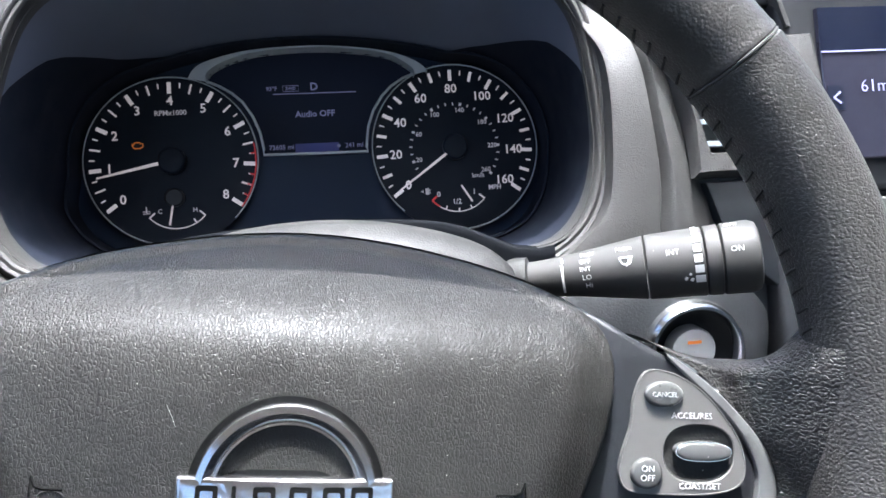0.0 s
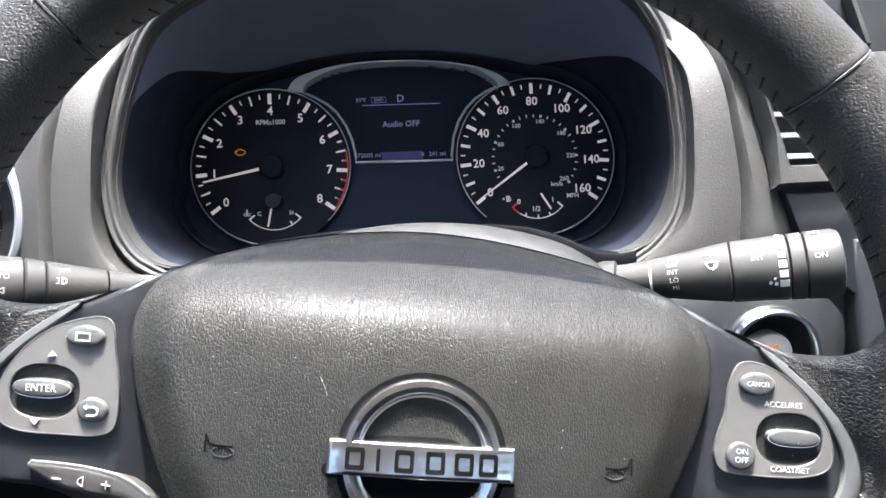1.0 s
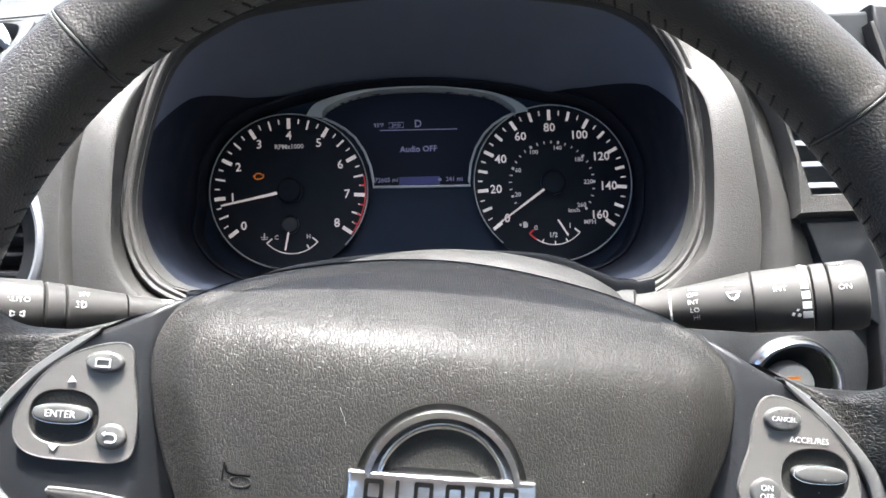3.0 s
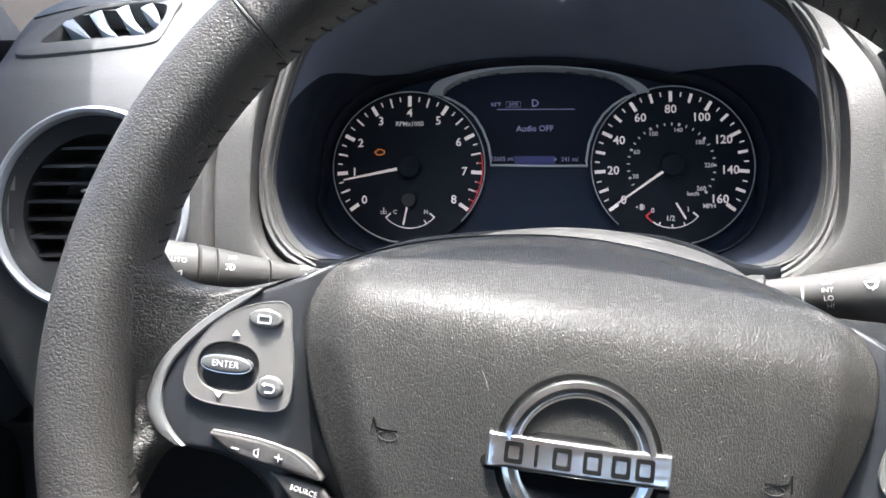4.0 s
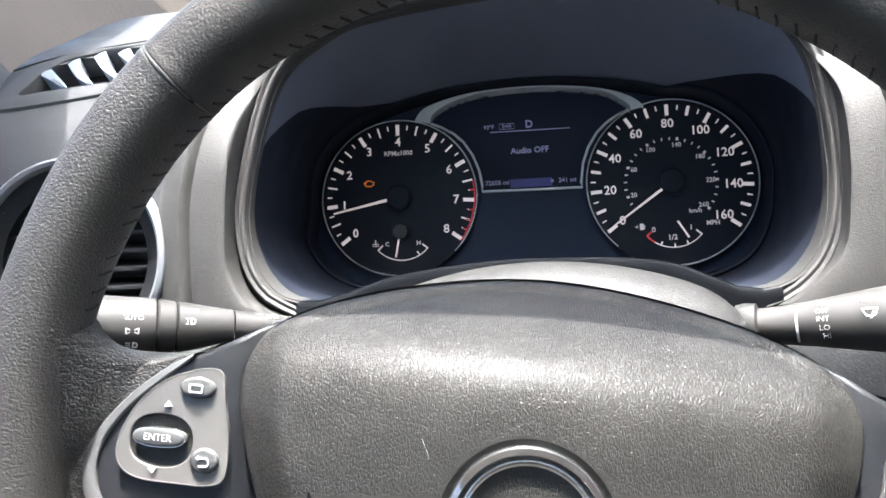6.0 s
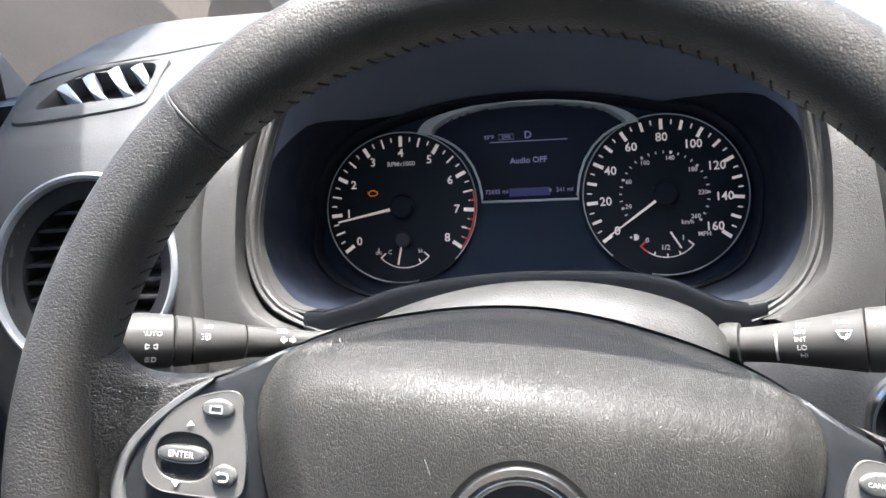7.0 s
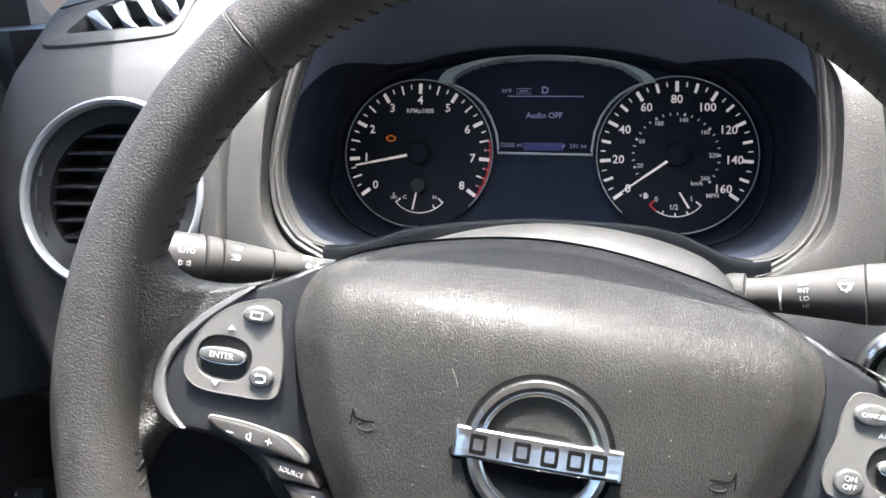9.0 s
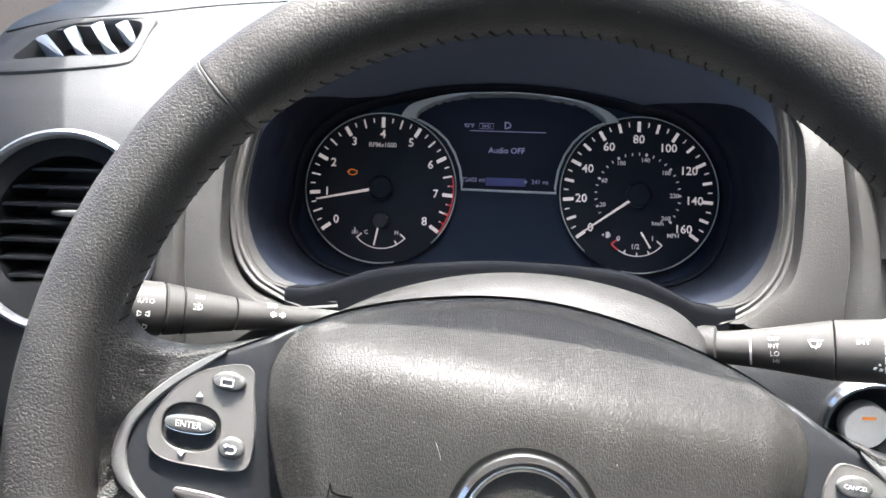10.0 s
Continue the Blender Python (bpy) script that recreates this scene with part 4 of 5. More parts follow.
xs, zs = np.arange(-0.160, 0.1601, 0.002), np.arange(-0.075, 0.0781, 0.002)
brow_loop = dn + [(0.067, -0.0004), (-0.067, 0.0004)]
verts = [(x, 0.0008, z) for z in zs for x in xs]
faces = []
for j in range(len(zs) - 1):
    for i in range(len(xs) - 1):
        x, z = xs[i] + 0.001, zs[j] + 0.001
        if math.hypot(x - TX, z - CZ) < 0.054 or math.hypot(x - SX, z - CZ) < 0.0555 or in_loop(x, z, brow_loop):
            continue
        a = j * len(xs) + i
        faces.append((a, a + 1, a + 1 + len(xs), a + len(xs)))
part("dial_mask", build(verts, faces), MASK, cluster, "glossy dark blue-black mask between the dials")

# ---- dashboard ----
dash = thing("dashboard", (D, pose(0.25, 0.05, -0.24)), "dark grey grained plastic dashboard, partly sunlit", "dashboard", kind="structure")
PROFILE = curve_through([(-0.060, -0.300), (-0.095, -0.220), (-0.112, -0.180), (-0.124, -0.130), (-0.130, -0.080), (-0.131, -0.030), (-0.129, 0.005), (-0.122, 0.028), (-0.110, 0.047), (-0.076, 0.092), (-0.030, 0.124), (0.060, 0.178), (0.200, 0.236), (0.300, 0.252), (0.460, 0.262)], 9, False)
SKIN = sorted((z, y) for y, z in PROFILE)


def skin_y(z):
    """How far back the dash skin lies at a height."""
    return float(np.interp(z, [q for q, _ in SKIN], [q for _, q in SKIN]))


# surround of the cluster: a double lip, a sunk groove, a proud panel, a seam groove and a second panel that runs into the dash
PANEL_EDGE = polar([(0.1556, -0.030), (0.1572, 0.0085), (0.1545, 0.0313), (0.1380, 0.0645), (0.1180, 0.0860), (0.0850, 0.0980), (0.0, 0.1035), (-0.0850, 0.0955), (-0.1200, 0.0850), (-0.1499, 0.0549), (-0.1605, 0.0326), (-0.1647, 0.0072),
                    (-0.1664, -0.0240), (-0.1660, -0.0518), (-0.1607, -0.0672), (-0.1516, -0.0766), (-0.1395, -0.0820), (-0.1160, -0.0830), (-0.0800, -0.0690), (-0.0260, -0.0615), (0.0200, -0.0615), (0.0640, -0.0650), (0.0920, -0.0750),
                    (0.1080, -0.0830), (0.1247, -0.0822), (0.1377, -0.0745), (0.1512, -0.0585)])
SEAM = polar([(0.1790, -0.010), (0.1748, 0.0333), (0.1640, 0.0620), (0.1400, 0.0880), (0.0950, 0.1040), (0.0, 0.1100), (-0.0950, 0.1020), (-0.1450, 0.0860), (-0.1680, 0.0600), (-0.1790, 0.0300), (-0.1865, -0.0149), (-0.1870, -0.0517), (-0.1850, -0.0900),
              (-0.1840, -0.1220), (-0.1500, -0.1300), (0.0, -0.1300), (0.1500, -0.1300), (0.1780, -0.1150), (0.1785, -0.0800), (0.1812, -0.0468)])
SKIRT = polar([(0.1945, -0.010), (0.1893, 0.0331), (0.1800, 0.0660), (0.1500, 0.0960), (0.1000, 0.1100), (0.0, 0.1150), (-0.1000, 0.1090), (-0.1550, 0.0960), (-0.1830, 0.0680), (-0.1980, 0.0300), (-0.2070, -0.0149), (-0.2080, -0.0517), (-0.2080, -0.0900),
               (-0.2040, -0.1300), (-0.1600, -0.1400), (0.0, -0.1400), (0.1600, -0.1400), (0.2050, -0.1250), (0.2106, -0.0725), (0.2018, -0.0409)])
flange = []
for d, dy in ((0.0, 0.0), (0.0006, -0.0012), (0.0014, -0.0016), (0.0024, -0.0013), (0.0032, -0.0010), (0.0040, -0.0019), (0.0050, -0.0022), (0.0058, -0.0016)):
    flange.append([(x, y + dy, z) for (x, z), (_, _, y) in zip(grown(d), OPEN)])


def on_panel(p, q, lift, t):
    """A loop t of the way from contour p to contour q, lift behind (or in front of) the dash skin; the hood's brow reaches out over it."""
    lp = []
    for (x0, z0), (x1, z1), (_, zo, y) in zip(p, q, OPEN):
        x, z = x0 + (x1 - x0) * t, z0 + (z1 - z0) * t
        brow = min(1.0, max(0.0, (zo - 0.030) / 0.045))
        out = {id(PANEL_EDGE): 0.0, id(SEAM): 0.55}[id(p)] + t * (0.55 if p is PANEL_EDGE else 0.45)
        plain = skin_y(z) + lift
        lp.append((x, (1 - brow) * plain + brow * ((1 - out**1.5) * (y - 0.002 + 0.3 * lift) + out**1.5 * plain), z))
    return lp


edge0 = on_panel(PANEL_EDGE, SEAM, -0.0035, 0.0)
for k, sink in ((0.30, 0.0035), (0.62, 0.0045)):
    flange.append([(a[0] + k * (b[0] - a[0]), a[1] + sink, a[2] + k * (b[2] - a[2])) for a, b in zip(flange[7], edge0)])
flange.append([(a[0] + 0.86 * (b[0] - a[0]), b[1] + 0.0016, a[2] + 0.86 * (b[2] - a[2])) for a, b in zip(flange[7], edge0)])
flange += [edge0] + [on_panel(PANEL_EDGE, SEAM, v, t) for t, v in ((0.06, -0.0044), (0.2, -0.0050), (0.4, -0.0054), (0.6, -0.0054), (0.8, -0.0052), (0.93, -0.0050), (0.96, -0.0036), (0.98, -0.0010), (1.0, 0.0004))]
flange += [on_panel(SEAM, SKIRT, v, t) for t, v in ((0.04, -0.0004), (0.12, -0.0044), (0.24, -0.0060), (0.4, -0.0054), (0.7, -0.0036), (0.9, -0.0016), (0.97, 0.0010), (1.0, 0.0080))]
def dive(p):
    """Both ends of the grey surround sink below the black lip."""
    x, y, z = p
    if z > -0.045:
        return p
    return x, y, z - (0.36 * min(0.028, max(0.0, x + 0.138)) if x < 0 else 0.18 * min(0.03, max(0.0, 0.136 - x)))


flange = [[dive(p) for p in lp] for lp in flange]
# the lower middle, under the dials, is a black lip of its own
low_ids = [i for i, (x, z, _) in enumerate(OPEN) if z < -0.03 and -0.110 < x < 0.124]
side_ids = [(low_ids[-1] + i) % len(OPEN) for i in range(len(OPEN) - len(low_ids) + 2)]
low_ids = [i for i, (x, z, _) in enumerate(OPEN) if z < -0.05 and -0.137 < x < 0.126]
part("cluster_bezel", rings([[lp[i] for i in side_ids] for lp in flange], closed=False), GREY, dash, "grey grained surround of the instrument cluster", sharp=40)
part("bezel_return", rings([[lp[i] for i in side_ids] for lp in bezel_return], closed=False), GREY, dash, "grey inner edge of the cluster surround", sharp=50)
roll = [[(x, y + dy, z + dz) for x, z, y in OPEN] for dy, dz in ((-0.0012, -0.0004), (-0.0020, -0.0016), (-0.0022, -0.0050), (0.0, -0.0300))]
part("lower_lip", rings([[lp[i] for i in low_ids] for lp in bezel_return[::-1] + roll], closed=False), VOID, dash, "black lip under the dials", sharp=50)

VENT = (-0.2585, -0.0455)
xs = np.linspace(-0.350, 0.950, 326)
verts, faces = [], []
for x in xs:
    round_off = max(0.0, -0.325 - x)
    for y, z in PROFILE:
        end = 0.350 + float(np.interp(z, [-0.1716, -0.1511, -0.1156, -0.0718, 0.0, 0.06], [-0.2928, -0.3098, -0.3278, -0.3384, -0.3425, -0.3400]))
        verts.append((x + end * min(1.0, max(0.0, (-0.27 - x) / 0.08)), y + 14.0 * round_off**2, z))
m = len(PROFILE)
hole = inset([(x, z) for x, z in SKIRT], 0.003)
DEF = curve_through([(-0.3275, 0.0560), (-0.3277, 0.0662), (-0.3192, 0.0837), (-0.2966, 0.0957), (-0.2769, 0.0984), (-0.2500, 0.1000), (-0.2365, 0.0985), (-0.2355, 0.0844), (-0.2367, 0.0650), (-0.2442, 0.0584), (-0.2761, 0.0535), (-0.3092, 0.0500), (-0.3230, 0.0505)], 6)
DEF_HOLE = inset(DEF, 0.005)
for i in range(len(xs) - 1):
    for j in range(m - 1):
        x, z = (xs[i] + xs[i + 1]) / 2, (PROFILE[j][1] + PROFILE[j + 1][1]) / 2
        if in_loop(x, z, hole) or math.hypot(x - VENT[0], z - VENT[1]) < 0.0545 or (x < -0.2 and z > 0.04 and in_loop(x, z, DEF_HOLE)):
            continue
        if z < -0.172 and x < 0.23:
            continue
        faces.append((i * m + j, i * m + j + 1, (i + 1) * m + j + 1, (i + 1) * m + j))
part("dash_skin", build(verts, faces), DASH, dash, sharp=50)

part("dash_seam", tube([(x, skin_y(z) - 0.0004, z) for x, z in curve_through([(-0.3300, 0.0850), (-0.3050, 0.0960), (-0.2780, 0.1030), (-0.2476, 0.1104), (-0.2024, 0.1256), (-0.1200, 0.1400)], 6, False)], 0.0007, 5), DASH_DARK, dash, "dark seam across the upper dash")

# round air vent
vent = thing("round_air_vent", (D, pose(VENT[0], -0.13, VENT[1])), "round black air vent with a silver ring in the dash", "air vent")
AX = pose(VENT[0], -0.130, VENT[1], 90)
part("vent_ring", lathe([(0.0588, -0.004), (0.0587, 0.003), (0.0580, 0.0062), (0.0562, 0.0078), (0.0545, 0.0066), (0.0537, 0.0040), (0.0534, 0.0)], AX, 80), RING, vent, "satin silver vent ring")
part("vent_cone", lathe([(0.0500, -0.012), (0.0470, -0.016), (0.0460, -0.045), (0.0001, -0.046)], AX, 64), BLACK, vent)
shade = [(0.0440 * math.cos(a), max(-0.0300, 0.0440 * math.sin(a))) for a in np.linspace(0, 2 * math.pi, 64, endpoint=False)]
rim_in = [(0.0534 * math.cos(a), 0.0534 * math.sin(a)) for a in np.linspace(0, 2 * math.pi, 64, endpoint=False)]
part("vent_plate", rings([[(VENT[0] + x, -0.1325, VENT[1] + z) for x, z in rim_in], [(VENT[0] + x, -0.1285, VENT[1] + z) for x, z in inset(shade, -0.0030)], [(VENT[0] + x, -0.1270, VENT[1] + z) for x, z in shade], [(VENT[0] + x, -0.108, VENT[1] + z) for x, z in inset(shade, 0.001)]]), DASH_DARK, vent, "dark plastic collar round the vent slats")
for k in range(7):
    z = -0.0262 + 0.0104 * k
    half = math.sqrt(max(0.0001, 0.0438**2 - z * z))
    lp = [(-half, -0.0009), (half, -0.0009), (half, 0.0009), (-half, 0.0009)]
    bm = rings([[(VENT[0] + x, -0.1235, VENT[1] + z + q) for x, q in lp], [(VENT[0] + x, -0.1240, VENT[1] + z + q * 0.6) for x, q in lp]], cap_start=True, cap_end=True)
    slat = rings([[(VENT[0] + x, -0.1240 + 0.020 * s, VENT[1] + z + 0.006 * s + q) for x, q in lp] for s in (0, 1)], cap_start=True, cap_end=True)
    bm.free()
    part("slat", slat, DASH_DARK, vent)
part("vent_knob", slab(ellipse(VENT[0] + 0.001, VENT[1] + 0.0105, 0.0105, 0.0020), -0.1285, -0.1230, 0.0012, 3), SILVER, vent, "small bright vent tab")
part("thumb_wheel", lathe([(0.0001, -0.004), (0.0042, -0.004), (0.0046, 0.0), (0.0042, 0.004), (0.0001, 0.004)], pose(VENT[0] - 0.006, -0.1290, VENT[1] - 0.0375, 0, 90), 24), BLACK, vent)


def slope(x, z, off=0.0):
    """A place on the rising upper face of the dash at height z."""
    return (x, -0.112 + (z - 0.045) * 0.766 - 0.79 * off, z + 0.61 * off)


dv = thing("defroster_vent", (D, pose(-0.28, -0.09, 0.07)), "leaf-shaped side window defroster vent with curved fins", "air vent")
dense = DEF
inn = curve_through([(-0.3130, 0.0628), (-0.3100, 0.0715), (-0.3056, 0.0810), (-0.2938, 0.0899), (-0.2809, 0.0932), (-0.2675, 0.0950), (-0.2505, 0.0956), (-0.2445, 0.0915), (-0.2438, 0.0779), (-0.2484, 0.0690), (-0.2640, 0.0672), (-0.2802, 0.0659), (-0.3008, 0.0639)], 6)
part("vent_frame", rings([[slope(x, z, -0.001) for x, z in dense], [slope(x, z, 0.0018) for x, z in inset(dense, 0.0008)], [slope(x, z, 0.0022) for x, z in inset(dense, 0.002)], [slope(x, z, 0.0012) for x, z in inset(inn, -0.001)], [slope(x, z, -0.002) for x, z in inn],
                           [slope(x, z, -0.016) for x, z in inset(inn, 0.001)]], cap_end=True), DASH, dv)
part("vent_floor", rings([[slope(x, z, -0.0145) for x, z in inset(inn, 0.0005)]] * 1 + [[slope(x, z, -0.0140) for x, z in inset(inn, 0.003)]], cap_start=True, cap_end=True), BLACK, dv)
for row in ([(-0.3060, 0.0810), (-0.2975, 0.0752), (-0.2830, 0.0645)], [(-0.2905, 0.0890), (-0.2805, 0.0765), (-0.2660, 0.0655)], [(-0.2745, 0.0935), (-0.2640, 0.0805), (-0.2495, 0.0682)], [(-0.2585, 0.0948), (-0.2500, 0.0860), (-0.2440, 0.0775)]):
    loops = []
    for s, (x, z) in zip(np.linspace(0, 1, 13), curve_through(row, 6, False)):
        wide = 0.0004 + 0.0056 * (1 - s) ** 0.7
        loops.append([slope(x - 0.6 * wide, z - 0.3 * wide, 0.0006), slope(x, z, 0.0016), slope(x + 0.5 * wide, z + 0.4 * wide, 0.0010), slope(x + 0.6 * wide, z + 0.4 * wide, -0.010), slope(x - 0.3 * wide, z - 0.3 * wide, -0.012)])
    part("fin", rings(loops, cap_start=True, cap_end=True), FINS, dv, "pale blue-grey curved fin")

# lower dash and knee panel; the dark base carries their deep shade
knee = thing("knee_panel", (D, pose(-0.02, -0.05, -0.35)), "lower dash panel under the steering wheel, coloured dark for its shade", "dash panel")
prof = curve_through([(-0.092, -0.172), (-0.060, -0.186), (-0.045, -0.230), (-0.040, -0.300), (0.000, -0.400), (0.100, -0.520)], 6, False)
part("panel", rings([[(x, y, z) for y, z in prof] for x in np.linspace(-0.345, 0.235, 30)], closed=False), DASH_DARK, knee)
part("panel_ledge", slab([(-0.16, -0.2100), (0.0, -0.2100), (0.0, -0.2070), (-0.16, -0.2070)], -0.060, -0.04, 0.001, 2), DASH, knee)
marks = [disc(-0.3772 + dx, -0.2647 + dz, 0.0009, -0.0440, n=10) for dx, dz in ((0, 0), (0.004, 0.004), (-0.004, 0.003), (0.002, 0.009), (0.006, -0.002), (-0.003, -0.005), (0.003, -0.006), (0.017, 0.006))]
sw = thing("dash_switch", (D, pose(-0.377, -0.04, -0.265)), "small dark dash switch with white marks", "switch")
part("switch_body", slab([(-0.392, -0.280), (-0.355, -0.280), (-0.355, -0.250), (-0.392, -0.250)], -0.0435, -0.02, 0.002, 2), BLACK, sw)
part("switch_mark", merge(*marks), PRINT, sw)

# steering column cover
col = thing("column_cover", (D, pose(0.0, -0.15, -0.11)), "pale sunlit grey steering column cover", "column cover")
TOP = [(-0.104, -0.105), (-0.098, -0.090), (-0.082, -0.0800), (-0.060, -0.0710), (-0.030, -0.0638), (0.0, -0.0615), (0.030, -0.0638), (0.058, -0.0705), (0.076, -0.0785), (0.084, -0.0880), (0.082, -0.105), (0.066, -0.150), (0.0, -0.180), (-0.085, -0.150)]
shell = curve_through(TOP, 8)
def cover(points):
    out = []
    for y, k, drop in ((-0.060, 0.97, 0.004), (-0.100, 0.995, 0.001), (-0.150, 1.0, 0.0), (-0.185, 1.0, -0.0005), (-0.205, 0.985, -0.0035), (-0.214, 0.95, -0.008), (-0.219, 0.88, -0.014), (-0.221, 0.60, -0.020)):
        out.append([(x * k, y, -0.11 + (z + 0.11) * k + (drop if y < -0.16 else -drop)) for x, z in points])
    return rings(out, closed=False)


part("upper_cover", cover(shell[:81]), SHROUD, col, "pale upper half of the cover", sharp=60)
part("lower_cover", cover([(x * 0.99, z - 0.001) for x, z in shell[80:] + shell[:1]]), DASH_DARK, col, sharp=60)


def stalk(name, root, tip, rows, label):
    """A stalk from root to tip: rows of (share of the length, half height, material)."""
    th = thing(name, (D, pose(*root)), label, "control stalk")
    root, tip = Vector(root), Vector(tip)
    ax = (tip - root).normalized()
    up = (Vector((0, 0, 1)) - ax * ax.z).normalized()
    turn = Matrix((up.cross(ax), up, ax)).transposed().to_4x4()
    return th, Matrix.Translation(root) @ turn, (tip - root).length


def on_stalk(m, h, a, r):
    """A pose on a stalk's side at height h; a turns round it (0 faces the driver, positive up), letters upright for the driver."""
    place = m @ Vector((0, 0, h))
    ax = (m.to_3x3() @ Vector((0, 0, 1))).normalized()
    xdir = ax if ax.x > 0 else -ax
    upv = Vector((0, 0, 1))
    back = (Vector((0, -1, 0)) - xdir * (Vector((0, -1, 0)).dot(xdir))).normalized()
    upv = back.cross(xdir) if back.cross(xdir).z > 0 else -back.cross(xdir)
    nrm = (math.cos(a) * back + math.sin(a) * upv).normalized()
    vert = (math.cos(a) * upv - math.sin(a) * back).normalized()
    t = Matrix((xdir, -nrm, vert)).transposed().to_4x4()
    return Matrix.Translation(place + nrm * r) @ t


def stalk_print(th, m, rows, radius, at=None):
    for text, h, a, size in rows:
        part("stalk_word", words(text, size * 0.82, on_stalk(m, h, radians(a), radius(h) + 0.0002), 0.00015), PRINT, at or th)


# lamp stalk
L_ROOT, L_TIP = (-0.085, -0.168, -0.0895), (-0.1865, -0.2299, -0.0827)
lamp, LM, LL = stalk("lamp_stalk", L_ROOT, L_TIP, (), "dark grey lamp and turn signal stalk with white markings")
L_RAD = lambda h: float(np.interp(h / LL, [0, 0.30, 0.50, 0.77, 0.95, 1.0], [0.0050, 0.0058, 0.0078, 0.0118, 0.0124, 0.0122]))  # noqa: E731
part("stalk_arm", lathe([(L_RAD(h * LL), h * LL) for h in np.linspace(0, 0.50, 10)], LM, 32), STALK, lamp)
part("stalk_sleeve", lathe([(L_RAD(0.505 * LL) - 0.0008, 0.502 * LL)] + [(L_RAD(h * LL) + 0.0002, h * LL) for h in np.linspace(0.507, 0.70, 8)] + [(L_RAD(0.705 * LL) - 0.0008, 0.705 * LL)], LM, 32), STALK, lamp)
part("stalk_ring", lathe([(L_RAD(0.71 * LL) - 0.001, 0.706 * LL), (L_RAD(0.72 * LL), 0.712 * LL), (L_RAD(0.77 * LL), 0.765 * LL), (L_RAD(0.77 * LL) - 0.001, 0.772 * LL)], LM, 32), STALK, lamp)
knob = part("stalk_knob", lathe([(L_RAD(0.78 * LL) - 0.001, 0.774 * LL), (L_RAD(0.78 * LL) + 0.0003, 0.78 * LL), (L_RAD(0.95 * LL) + 0.0003, 0.95 * LL), (L_RAD(LL) - 0.0002, 0.992 * LL), (0.0100, 1.0 * LL), (0.0085, 0.985 * LL), (0.0001, 0.975 * LL)], LM, 40), STALK, lamp, "rotary lamp knob with a dished end")
stalk_print(lamp, LM, [("OFF", 0.845 * LL, 44, 0.0036), ("AUTO", 0.855 * LL, 18, 0.0038), ("OFF", 0.655 * LL, 42, 0.0038)], L_RAD)


def stalk_marks(th, m, h, a, r, shapes, name="stalk_symbol"):
    """Small bars (x0, z0, x1, z1, w) laid on a stalk."""
    bm = merge(*[bar(*s, 0.0, 0.0003) for s in shapes])
    bm.transform(on_stalk(m, h, radians(a), r))
    part(name, bm, PRINT, th)


SIDE_LAMP = [(-0.0024, 0.0012, -0.0024, -0.0012, 0.0006), (-0.0024, 0.0012, -0.0008, 0.0004, 0.0005), (-0.0024, -0.0012, -0.0008, -0.0004, 0.0005), (0.0024, 0.0012, 0.0024, -0.0012, 0.0006), (0.0024, 0.0012, 0.0008, 0.0004, 0.0005), (0.0024, -0.0012, 0.0008, -0.0004, 0.0005)]
HEAD_LAMP = [(0.0006, 0.0014, 0.0006, -0.0014, 0.0006), (0.0006, 0.0014, 0.0022, 0.0008, 0.0005), (0.0006, -0.0014, 0.0022, -0.0008, 0.0005), (0.0022, 0.0008, 0.0022, -0.0008, 0.0005), (-0.0024, 0.0011, -0.0004, 0.0011, 0.0004), (-0.0024, 0.0, -0.0004, 0.0, 0.0004), (-0.0024, -0.0011, -0.0004, -0.0011, 0.0004)]
ARROWS = [(-0.0036, 0.0, -0.0006, 0.0, 0.0014), (-0.0036, 0.0, -0.0020, 0.0014, 0.0006), (-0.0036, 0.0, -0.0020, -0.0014, 0.0006), (0.0036, 0.0, 0.0006, 0.0, 0.0014), (0.0036, 0.0, 0.0020, 0.0014, 0.0006), (0.0036, 0.0, 0.0020, -0.0014, 0.0006)]
stalk_marks(lamp, LM, 0.855 * LL, -8, L_RAD(0.885 * LL), SIDE_LAMP)
stalk_marks(lamp, LM, 0.855 * LL, -38, L_RAD(0.885 * LL), HEAD_LAMP)
stalk_marks(lamp, LM, 0.665 * LL, 15, L_RAD(0.665 * LL), HEAD_LAMP)
stalk_marks(lamp, LM, 0.34 * LL, 12, L_RAD(0.34 * LL), ARROWS)
stalk_marks(lamp, LM, 0.36 * LL, 55, L_RAD(0.36 * LL), HEAD_LAMP)

# wiper stalk
W_ROOT, W_TIP = (0.074, -0.184, -0.0948), (0.196, -0.234, -0.0903)
wiper, WM, WL = stalk("wiper_stalk", W_ROOT, W_TIP, (), "dark grey wiper stalk with white markings")
W_RAD = lambda h: float(np.interp(h / WL, [0, 0.2, 0.30, 0.52, 0.78, 1.0], [0.0070, 0.0078, 0.0092, 0.0134, 0.0146, 0.0152]))  # noqa: E731
part("stalk_collar", lathe([(0.0070, 0.010), (0.0096, 0.011), (0.0102, 0.014), (0.0098, 0.019), (0.0070, 0.020)], WM, 32), SHROUD, wiper)
part("stalk_arm", lathe([(W_RAD(h * WL), h * WL) for h in np.linspace(0.05, 0.515, 12)] + [(W_RAD(0.52 * WL) - 0.0008, 0.518 * WL)], WM, 40), STALK, wiper)
part("stalk_sleeve", lathe([(W_RAD(0.53 * WL) - 0.0008, 0.520 * WL)] + [(W_RAD(h * WL), h * WL) for h in np.linspace(0.524, 0.690, 8)] + [(W_RAD(0.69 * WL) - 0.0010, 0.693 * WL)], WM, 40), STALK, wiper)
